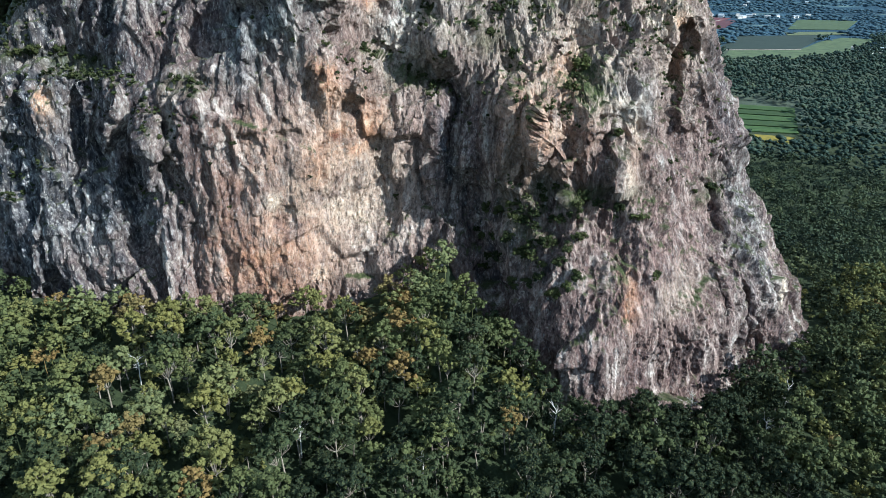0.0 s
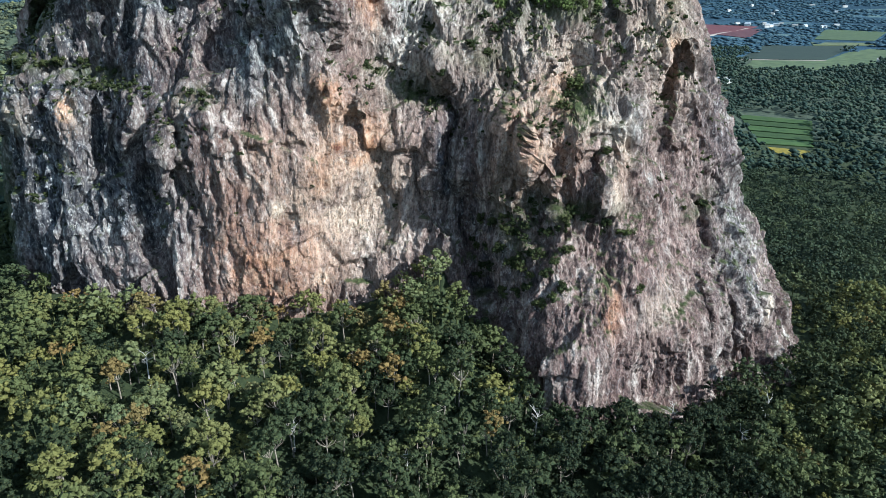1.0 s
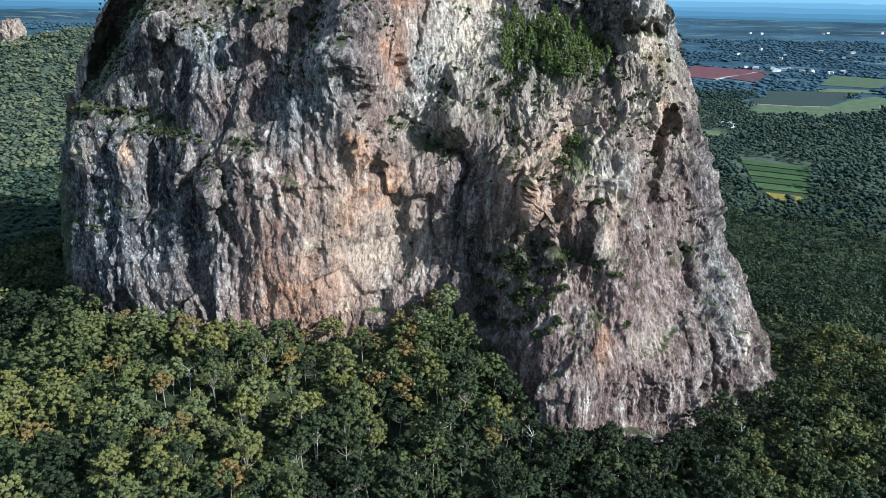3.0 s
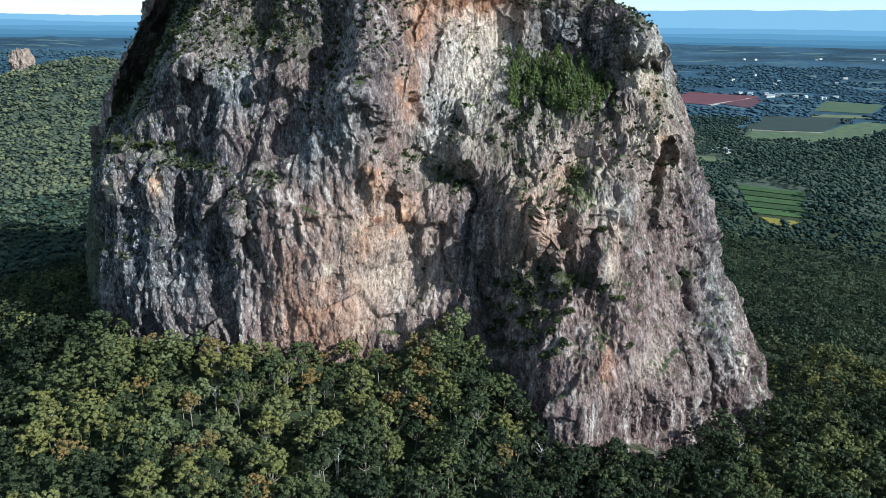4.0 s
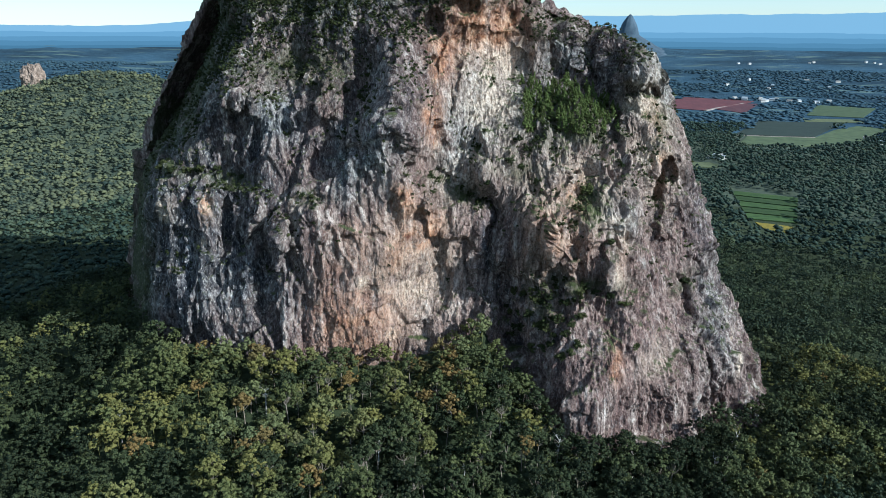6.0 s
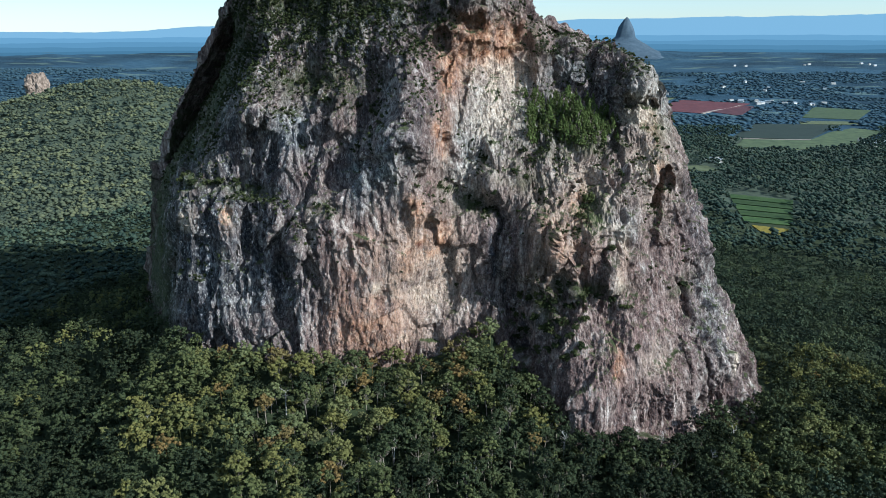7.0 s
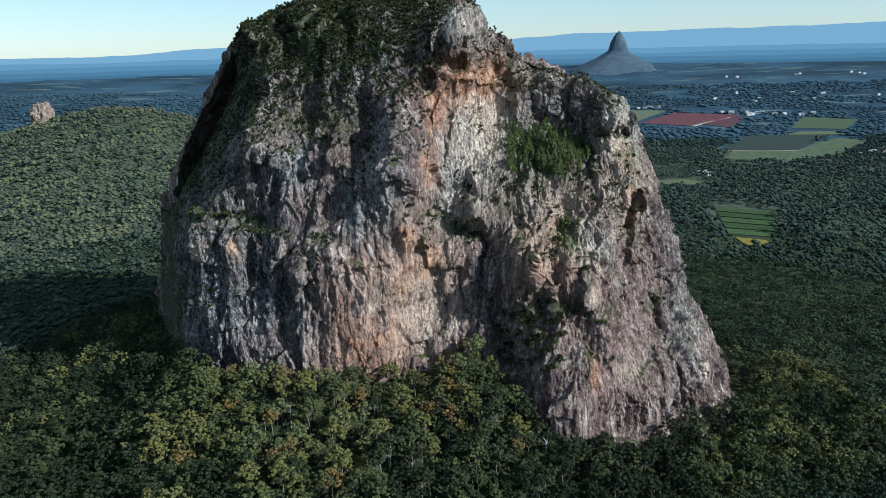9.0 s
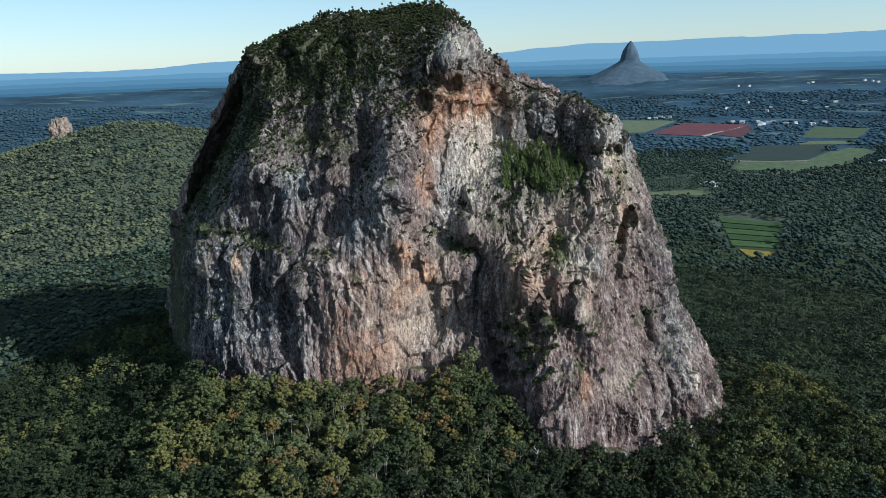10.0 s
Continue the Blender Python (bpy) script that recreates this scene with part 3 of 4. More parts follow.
    calm = 1 - 0.62 * np.clip(lump(X, Z, -34, 72, 26, 40) + lump(X, Z, -60, 48, 22, 22) + lump(X, Z, 66, 34, 30, 26) + lump(X, Z, -5, 148, 14, 14) + lump(X, Z, 80, 143, 16, 9) + lump(X, Z, 87, 106, 9, 11) + lump(X, Z, -2, 181, 16, 9), 0, 1)
    side = np.abs(n[:, 2])
    steep = 1 - smooth(0.55, 0.9, side)
    calm = calm * (1 - 0.45 * smooth(0.35, 0.7, -n[:, 0]) * (X < -115))
    comb = 1 + 0.7 * (1 - smooth(-92, -74, X)) * (1 - smooth(118, 150, Z)) + 0.5 * smooth(96, 110, X)
    out = 1.2 * big + calm * 4.0 * plane + calm * steep * comb * (0.55 * flute + 0.18 * rib) + calm * 2.3 * slab + (0.3 + 0.7 * calm) * comb * 1.2 * column + (0.5 + 0.5 * calm) * (0.6 * chip + 0.28 * flake) + 0.16 * crumb
    p += n * (out - 0.8)[:, None]
    n = normals()

    # weathering, and the shade laid in with it
    X, Z = p[:, 0], p[:, 2]
    speck = layered(p / 6.0, 4, 70)
    data = {}
    for key, spots in STAINS.items():
        a = np.zeros(len(p))
        for sx0, sz0, sx, sz, much in spots:
            a = np.maximum(a, much * lump(X + 2.5 * speck * min(1, sx / 9), Z + 3 * wob * min(1, sz / 9), sx0, sz0, sx, sz))
        data[key] = np.clip(a * (1.0 + 0.6 * speck), 0, 1) * smooth(0.0, 0.1, frontness)
    data["moss_shade"] = np.clip(data["moss_shade"] * 0.8 + smooth(0.70, 0.98, n[:, 2] + 0.16 * speck), 0, 1)

    idx = np.arange(nr * nc).reshape(nr, nc)
    q = np.stack([idx[:-1], np.roll(idx, -1, 1)[:-1], np.roll(idx, -1, 1)[1:], idx[1:]], -1).reshape(-1, 4)
    me = mesh_of("great_rock", p, q, MAT_ROCK, False)
    # lid over the last ring
    for key, a in data.items():
        me.attributes.new(key, "FLOAT", "POINT").data.foreach_set("value", a.astype(np.float32))
    bm = bmesh.new()
    bm.from_mesh(me)
    bm.verts.ensure_lookup_table()
    bm.faces.new([bm.verts[i] for i in idx[-1]]).smooth = True
    bm.to_mesh(me)
    bm.free()
    ob = tagged(new("rock_mountain", me), "steep grey and mauve rock dome with rust stains above the forest", "mountain")
    return ob, p, n


rock, rock_points, rock_normals = great_rock()


# ---- ground ----
FOOT = [(-260, 20), (-205, 22), (-150, 31), (-90, 27), (-43, 24), (-18, 29), (0, 37), (10, 22), (33, 4), (46, -1), (80, -8), (138, -11), (250, -14)]
RIDGES = [(-740, 1280, 250, 300, 106), (-1250, 1050, 300, 420, 55), (-420, 1800, 500, 300, 25), (980, 3000, 900, 500, 35), (-1500, 2600, 900, 500, 60), (815, 4000, 190, 190, 62)]


def beside_rock(x, y):
    """Metres outside the rock's foot (0 inside)."""
    f = front_face(np.clip(x, -196, 148), np.interp(x, [a for a, b in FOOT], [b for a, b in FOOT]) + 3)
    side = np.maximum(0, np.maximum(-203 - x, x - 156))
    return np.hypot(np.maximum(0, np.maximum(f - y, y - 480)), side)


def ground_height(x, y):
    foot = np.interp(x, [a for a, b in FOOT], [b for a, b in FOOT])
    far = np.hypot(x, y)
    plain = -8 - 18 * smooth(300, 600, far) + 150 * smooth(2700, 5300, far)
    h = plain + (foot + 8) * (1 - smooth(-40, 125, beside_rock(x, y))) / (1 - smooth(-40, 125, 0.0))
    for rx, ry, sx, sy, high in RIDGES:
        h = h + high * np.exp(-((x - rx) / sx) ** 2 - ((y - ry) / sy) ** 2)
    q = np.stack([x / 170, y / 170, 0 * x], 1)
    return h + 5 * layered(q, 3, 80) * smooth(150, 500, np.hypot(x, y - 200)) * (1 - smooth(60, 240, x))


def ground():
    # rings of growing size round the rock's foot
    r = np.concatenate([np.linspace(4, 420, 90), np.geomspace(430, 4750, 90)])
    a = np.linspace(0, 2 * np.pi, 260, endpoint=False)
    R, A = np.meshgrid(r, a, indexing="ij")
    x, y = (R * np.sin(A)).ravel(), (160 + R * np.cos(A)).ravel()
    z = ground_height(x, y)
    idx = np.arange(len(x)).reshape(len(r), len(a))
    q = np.stack([idx[:-1], idx[1:], np.roll(idx, -1, 1)[1:], np.roll(idx, -1, 1)[:-1]], -1).reshape(-1, 4)
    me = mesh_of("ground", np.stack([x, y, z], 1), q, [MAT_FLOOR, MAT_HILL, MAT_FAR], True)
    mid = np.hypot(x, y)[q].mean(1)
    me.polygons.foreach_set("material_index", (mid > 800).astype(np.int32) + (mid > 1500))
    bm = bmesh.new()
    bm.from_mesh(me)
    bm.verts.ensure_lookup_table()
    bm.faces.new([bm.verts[i] for i in reversed(idx[0])])
    bm.to_mesh(me)
    bm.free()
    return tagged(new("ground", me), "dark leaf-strewn forest floor running to the plain", "ground", kind="structure")


ground()


# ---- trees ----
def tube(points, radii, sides=6):
    """A tapered limb along points: verts, quads."""
    v, f = [], []
    for i, (c, r) in enumerate(zip(points, radii)):
        d = Vector(points[min(i + 1, len(points) - 1)]) - Vector(points[max(i - 1, 0)])
        q = d.to_track_quat("Z", "Y")
        for k in range(sides):
            a = 2 * math.pi * k / sides
            v.append(Vector(c) + q @ Vector((r * math.cos(a), r * math.sin(a), 0)))
        if i:
            b = (i - 1) * sides
            for k in range(sides):
                f.append((b + k, b + (k + 1) % sides, b + sides + (k + 1) % sides, b + sides + k))
    return v, f


def ball(fine):
    """Verts and faces of a small ball: twenty sides, or eight."""
    if fine:
        bm = bmesh.new()
        bmesh.ops.create_icosphere(bm, subdivisions=1, radius=1)
        out = np.array([tuple(v.co) for v in bm.verts]), np.array([[v.index for v in f.verts] for f in bm.faces])
        bm.free()
        return out
    v = np.array([(1, 0, 0), (0, 1, 0), (-1, 0, 0), (0, -1, 0), (0, 0, 1), (0, 0, -1)], float)
    return v, np.array([(0, 1, 4), (1, 2, 4), (2, 3, 4), (3, 0, 4), (1, 0, 5), (2, 1, 5), (3, 2, 5), (0, 3, 5)])


def leaves(rng, centres, sizes, cards, card, fine=False):
    """Clumps of leaf sprays: a knobbly heart and bent blades on its skin. Triangles."""
    k = len(centres)
    n = k * cards
    centres, sizes = np.asarray(centres), np.asarray(sizes)
    bv, bf = ball(fine)
    turn = rng.uniform(0, 6.28, k)
    tv = np.stack([bv[None, :, 0] * np.cos(turn)[:, None] - bv[None, :, 1] * np.sin(turn)[:, None], bv[None, :, 0] * np.sin(turn)[:, None] + bv[None, :, 1] * np.cos(turn)[:, None], np.repeat(bv[None, :, 2], k, 0)], -1)
    grow = 0.92 if fine else 1.12
    hv = (tv * rng.uniform(0.55, 1.0, (k, len(bv), 1)) * np.array([1, 1, 0.75]) * sizes[:, None, None] * grow + centres[:, None]).reshape(-1, 3)
    hf = (bf[None] + (np.arange(k) * len(bv))[:, None, None]).reshape(-1, 3)
    c = np.repeat(centres, cards, 0)
    s = np.repeat(sizes, cards)[:, None]
    d = rng.normal(size=(n, 3))
    d[:, 2] += 0.35
    d /= np.linalg.norm(d, axis=1, keepdims=True)
    at = c + d * s * rng.uniform(0.65, 1.12, (n, 1)) * np.array([1, 1, 0.78])
    nrm = d + rng.normal(size=(n, 3)) * 0.38
    nrm /= np.linalg.norm(nrm, axis=1, keepdims=True)
    side = np.cross(nrm, rng.normal(size=(n, 3)))
    side /= np.linalg.norm(side, axis=1, keepdims=True)
    up = np.cross(nrm, side)
    a = card * rng.uniform(0.6, 1.3, (n, 1))
    b = card * rng.uniform(0.35, 0.8, (n, 1))
    v = np.stack([at - side * a, at - up * b + nrm * b * 0.4, at + side * a * 0.8, at + up * b - nrm * b * 0.3], 1).reshape(-1, 3)
    q = np.arange(4 * n).reshape(-1, 4) + len(hv)
    return np.concatenate([hv, v]), np.concatenate([hf, q[:, [0, 1, 2]], q[:, [0, 2, 3]]])


def crown_plan(rng, height, wide, clumps, low=0.42):
    """Where a gum's leaf clumps hang: limb ends first, then clumps round each."""
    limbs = max(3, clumps // 4) if clumps > 1 else 1
    ends = []
    for i in range(limbs):
        a = 2 * math.pi * (i * 0.618 + rng.uniform(0, 0.3))
        r = wide * 0.5 * math.sqrt((i + 0.5) / limbs) * rng.uniform(0.75, 1.1)
        z = height * (low + (1 - low) * (0.90 - 0.55 * (2 * r / wide) ** 2 * rng.uniform(0.4, 1.1)))
        ends.append((r * math.cos(a), r * math.sin(a), z))
    c, s = [], []
    for k in range(clumps):
        e = ends[k % limbs]
        j = rng.normal(size=3) * wide * np.array([0.10, 0.10, 0.085])
        c.append(np.array(e) + j)
        s.append(wide * rng.uniform(0.10, 0.185))
    return ends, np.array(c), np.array(s)


def trunk_of(rng, height, ends, thick):
    lean = rng.uniform(-0.6, 0.6, 2)
    fork = Vector((lean[0], lean[1], height * 0.45))
    v, f = tube([(0, 0, -2.0), (lean[0] * 0.3, lean[1] * 0.3, height * 0.2), fork, Vector((lean[0] * 1.3, lean[1] * 1.3, height * 0.72))], [thick * 1.25, thick, thick * 0.75, thick * 0.35])
    for e in ends:
        e = Vector(e)
        mid = fork.lerp(e, 0.55) + Vector((0, 0, -0.06 * height))
        a, b = tube([fork, mid, e], [thick * 0.45, thick * 0.3, thick * 0.1], 5)
        f += [tuple(i + len(v) for i in q) for q in b]
        v += a
    return v, f


def lobed_crown(rng, ends, wide, clumps, cards, card):
    """A gum's crown: round lobes at the limb ends, each a dark heart under a skin of small leaf clumps."""
    c, s, hearts, sizes = [], [], [], []
    for e in ends:
        r = wide * rng.uniform(0.14, 0.21)
        hearts.append(e)
        sizes.append(r * 0.66)
        for k in range(max(3, clumps // len(ends))):
            d = rng.normal(size=3) + np.array([0, 0, 0.45])
            d /= np.linalg.norm(d)
            c.append(np.array(e) + d * r * np.array([1, 1, 0.9]) * rng.uniform(0.75, 1.08))
            s.append(wide * rng.uniform(0.05, 0.10))
    hv, hf = leaves(rng, np.array(hearts), np.array(sizes) * (1.0 if cards > 10 else 0.85), 0, card, cards > 10)
    v, f = leaves(rng, np.array(c), np.array(s), cards, card)
    return np.concatenate([hv, v]), np.concatenate([hf, f + len(hv)])


def limb_ends(rng, height, wide, limbs, low=0.26):
    ends = []
    for i in range(limbs):
        a = 2 * math.pi * (i * 0.618 + rng.uniform(0, 0.25))
        r = wide * 0.40 * math.sqrt((i + 0.3) / limbs) * rng.uniform(0.8, 1.15)
        z = height * (low + (0.92 - low) * (1 - 0.75 * (r / (wide * 0.46)) ** 1.5 * rng.uniform(0.5, 1.2)))
        ends.append((r * math.cos(a), r * math.sin(a), z))
    return ends


def gum_tree(seed, height, wide, clumps, cards, card):
    rng = np.random.default_rng(seed)
    ends = limb_ends(rng, height, wide, int(rng.integers(8, 12)))
    v, f = lobed_crown(rng, ends, wide, clumps, cards, card)
    crown = mesh_of("crown", v, f, MAT_LEAF)
    tv, tf = trunk_of(rng, height, ends, 0.12 + height * 0.005)
    trunk = mesh_of("trunk", tv, tf, MAT_BARK, True)
    return crown, trunk


def bare_tree(seed, height):
    rng = np.random.default_rng(seed)
    v, f = [], []
    v, f = tube([(0, 0, -1.5), (0.2, 0.1, height * 0.4), (0.5, 0.2, height * 0.75), (0.4, 0.5, height)], [0.24, 0.2, 0.13, 0.03])
    for k in range(11):
        z = height * rng.uniform(0.35, 0.95)
        a = rng.uniform(0, 6.28)
        r = height * rng.uniform(0.12, 0.30)
        b0 = Vector((0.4 * z / height, 0.3 * z / height, z))
        e = b0 + Vector((r * math.cos(a), r * math.sin(a), r * rng.uniform(0.3, 1.0)))
        m = b0.lerp(e, 0.5) + Vector(rng.normal(size=3) * 0.25)
        for pts, rad in (([b0, m, e], [0.1, 0.065, 0.02]), ([m, m + Vector(rng.normal(size=3) * 0.9) + Vector((0, 0, 0.6))], [0.05, 0.015])):
            tv, tf = tube(pts, rad, 5)
            f += [tuple(i + len(v) for i in q) for q in tf]
            v += tv
    return v, f


def spread(x0, x1, y0, y1, gap, seed):
    """Jittered places in a box, about gap metres apart."""
    rng = np.random.default_rng(seed)
    gx, gy = np.meshgrid(np.arange(x0, x1, gap), np.arange(y0, y1, gap))
    gx = gx + (np.arange(gx.shape[0]) % 2)[:, None] * gap * 0.5
    n = gx.size
    return gx.ravel() + rng.uniform(-0.5, 0.5, n) * gap, gy.ravel() + rng.uniform(-0.5, 0.5, n) * gap


def tones_at(x, y, rng):
    """Tone of a tree: neighbours resemble each other; the sunny slope is yellower; dim view edges are painted in."""
    q = np.stack([x / 38, y / 38, 0 * x], 1)
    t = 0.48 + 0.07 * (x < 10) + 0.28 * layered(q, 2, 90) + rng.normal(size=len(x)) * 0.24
    # dimmer light at the left, near and corner edges, put into the tone
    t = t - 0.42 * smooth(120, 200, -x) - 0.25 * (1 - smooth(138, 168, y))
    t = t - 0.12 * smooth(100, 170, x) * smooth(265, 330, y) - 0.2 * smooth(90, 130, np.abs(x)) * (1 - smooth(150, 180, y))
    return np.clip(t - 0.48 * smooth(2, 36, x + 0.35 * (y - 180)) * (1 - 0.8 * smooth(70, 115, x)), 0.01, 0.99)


def planted(name, protos, x, y, z, scale, tones, material, label, category="forest", squash=1.0, soft=False):
    """Many trees in one sheet of woodland, from a few model crowns (verts, quads)."""
    rng = np.random.default_rng(len(x))
    vs, fs, ts, base = [], [], [], 0
    pick = rng.integers(0, len(protos), len(x))
    turn = rng.uniform(0, 6.283, len(x))
    for k, (pv, pf) in enumerate(protos):
        m = np.nonzero(pick == k)[0]
        if not len(m):
            continue
        c, s = np.cos(turn[m])[:, None], np.sin(turn[m])[:, None]
        sc = scale[m][:, None]
        vx = (pv[None, :, 0] * c - pv[None, :, 1] * s) * sc + x[m][:, None]
        vy = (pv[None, :, 0] * s + pv[None, :, 1] * c) * sc + y[m][:, None]
        vz = pv[None, :, 2] * sc * squash + z[m][:, None]
        vs.append(np.stack([vx, vy, vz], -1).reshape(-1, 3))
        fs.append((pf[None] + (np.arange(len(m)) * len(pv))[:, None, None] + base).reshape(-1, pf.shape[1]))
        ts.append(np.repeat(tones[m], len(pv)))
        base += len(m) * len(pv)
    me = mesh_of(name, np.concatenate(vs), np.concatenate(fs), material, soft, np.concatenate(ts))
    return tagged(new(name, me), label, category, kind="stuff")


def bush_mesh(seed, wide, high, clumps, cards, card):
    rng = np.random.default_rng(seed)
    c = rng.normal(size=(clumps, 3)) * np.array([wide * 0.24, wide * 0.24, high * 0.2]) + np.array([0, 0, high * 0.5])
    v, f = leaves(rng, c, np.full(clumps, wide * 0.24), cards, card)
    return v, f


def model_crowns(count, seed, height, wide, clumps, cards, card):
    out = []
    for k in range(count):
        rng = np.random.default_rng(seed + k)
        h, w = height * rng.uniform(0.85, 1.15), wide * rng.uniform(0.85, 1.2)
        if cards > 3:
            v, f = lobed_crown(rng, limb_ends(rng, h, w, 7 if cards > 6 else 5), w, clumps, cards, card)
        else:
            ends, c, s = crown_plan(rng, h, w, clumps)
            s = s * (18 / clumps) ** 0.33 * (1.25 if cards == 0 else 1.0)
            v, f = leaves(rng, c, s, cards, card)
        if cards < 2:
            out.append((v, f))
            continue
        tv, tf = tube([(0, 0, -2), (0.2, 0.1, h * 0.4), (0, 0.2, h * 0.75)], [0.2, 0.16, 0.08], 4)
        tv = np.array([tuple(q) for q in tv])
        out.append((np.concatenate([v, tv]), np.concatenate([f, np.array(tf)[:, [0, 1, 2]] + len(v), np.array(tf)[:, [0, 2, 3]] + len(v)])))
    return out


def inside(x, y, poly):
    hit = np.zeros(len(x), bool)
    for (x0, y0), (x1, y1) in zip(poly, poly[1:] + poly[:1]):
        cross = (y0 > y) != (y1 > y)
        hit ^= cross & (x < (x1 - x0) * (y - y0) / (y1 - y0 + 1e-9) + x0)
    return hit


CROP = ("green strip of a market garden among the trees", (0.022, 0.046, 0.014), (0.060, 0.095, 0.026), (0.05, 0.3, 1))


def crop_strips():
    """Five strips of crop side by side, from the near edge of the clearing to the far one."""
    near, far, out = ((298, 688), (345, 672)), ((330, 838), (400, 800)), []
    for k in range(5):
        a, b = k / 5, k / 5 + 0.165
        low = [(near[i][0] + a * (far[i][0] - near[i][0]), near[i][1] + a * (far[i][1] - near[i][1])) for i in (0, 1)]
        top = [(near[i][0] + b * (far[i][0] - near[i][0]), near[i][1] + b * (far[i][1] - near[i][1])) for i in (1, 0)]
        tone = (1.15, 0.75, 1.0, 0.7, 0.95)[k]
        out.append(("crop_strip", low + top, CROP[0], tuple(c * tone for c in CROP[1]), tuple(c * tone for c in CROP[2]), CROP[3]))
    return out


FIELDS = crop_strips() + [
    ("field", [(300, 672), (334, 656), (316, 632), (300, 640)], "yellow flowering field beside the green crop", (0.12, 0.095, 0.016), (0.26, 0.20, 0.03), (0.2, 0.2, 1)),
    ("field", [(516, 1366), (652, 1600), (835, 1579), (664, 1345)], "dark ploughed field on the plain", (0.017, 0.026, 0.022), (0.034, 0.046, 0.034), (0.02, 0.2, 1)),
    ("field", [(480, 1241), (533, 1344), (659, 1332), (757, 1456), (837, 1523), (884, 1475), (716, 1279), (581, 1213)], "pale green pasture on the plain", (0.045, 0.066, 0.034), (0.10, 0.122, 0.056), (0.05, 0.05, 1)),
    ("field", [(472, 1907), (645, 2195), (820, 2087), (720, 1940), (590, 1820)], "red bare-earth field on the plain", (0.075, 0.026, 0.032), (0.13, 0.044, 0.046), (0.05, 0.02, 1)),
    ("field", [(632, 1862), (767, 2015), (806, 2012), (676, 1765)], "darker red strip of bare earth on the plain", (0.060, 0.024, 0.030), (0.095, 0.038, 0.042), (0.05, 0.02, 1)),
    ("field", [(820, 1735), (965, 1994), (1083, 1912), (935, 1690)], "mid green field behind a tree line", (0.038, 0.060, 0.030), (0.078, 0.10, 0.046), (0.05, 0.2, 1)),
    ("field", [(778, 1660), (894, 1648), (887, 1590), (757, 1598)], "short pale grass strip between trees", (0.07, 0.085, 0.042), (0.13, 0.14, 0.068), (0.1, 0.1, 1)),
    ("field", [(270, 1030), (364, 1044), (374, 1008), (359, 995), (272, 1007)], "short pale grass strip between trees", (0.07, 0.085, 0.042), (0.13, 0.14, 0.068), (0.1, 0.1, 1)),
    ("field", [(365, 1932), (458, 2313), (643, 2258), (463, 1940)], "pale pasture behind the red field", (0.075, 0.094, 0.053), (0.12, 0.139, 0.075), (0.05, 0.05, 1)),
]
ORCHARD = [(295, 1136), (373, 1162), (380, 1082), (364, 1050), (275, 1052)]


def build_fields():
    for i, (name, poly, label, dark, light, stretch) in enumerate(FIELDS):
        m = plain_material("crop", dark, light, 1.0, 0.9, 0.0, stretch)
        bm = bmesh.new()
        base = [(x, y) for x, y in poly]
        lo = [bm.verts.new((x, y, ground_height(np.array([x * 1.0]), np.array([y * 1.0]))[0] + 0.2)) for x, y in base]
        hi = [bm.verts.new((v.co.x, v.co.y, v.co.z + 0.9)) for v in lo]
        bm.faces.new(hi)
        for k in range(len(lo)):
            bm.faces.new((lo[k], lo[(k + 1) % len(lo)], hi[(k + 1) % len(lo)], hi[k]))
        bmesh.ops.recalc_face_normals(bm, faces=bm.faces)
        me = bpy.data.meshes.new(name)
        bm.to_mesh(me)
        bm.free()
        me.materials.append(m)
        tagged(new(name, me), label, "field", kind="structure")


build_fields()


def track(points, wide, label):
    """A pale dirt track, a low bank with a flat top."""
    bm = bmesh.new()
    rings = []
    for i, (x, y) in enumerate(points):
        x0, y0 = points[max(i - 1, 0)]
        x1, y1 = points[min(i + 1, len(points) - 1)]
        d = Vector((y0 - y1, x1 - x0, 0)).normalized() * wide / 2
        z = ground_height(np.array([x * 1.0]), np.array([y * 1.0]))[0]
        rings.append([bm.verts.new((x + sx * d.x, y + sx * d.y, z + up)) for sx, up in ((-1.3, -0.6), (-1, 1.4), (1, 1.4), (1.3, -0.6))])
    for a, b in zip(rings, rings[1:]):
        for k in range(3):
            bm.faces.new((a[k], b[k], b[k + 1], a[k + 1]))
    bmesh.ops.recalc_face_normals(bm, faces=bm.faces)
    me = bpy.data.meshes.new("road")
    bm.to_mesh(me)
    bm.free()
    me.materials.append(plain_material("pale_dirt", (0.22, 0.18, 0.15), (0.34, 0.29, 0.25), 0.1))
    tagged(new("road", me), label, "road", kind="structure")


track([(592, 1815), (628, 1862), (700, 1950), (770, 2030)], 9, "pale dirt track across the red field")
track([(516, 1362), (590, 1341), (664, 1338)], 4, "pale track beside the dark ploughed field")


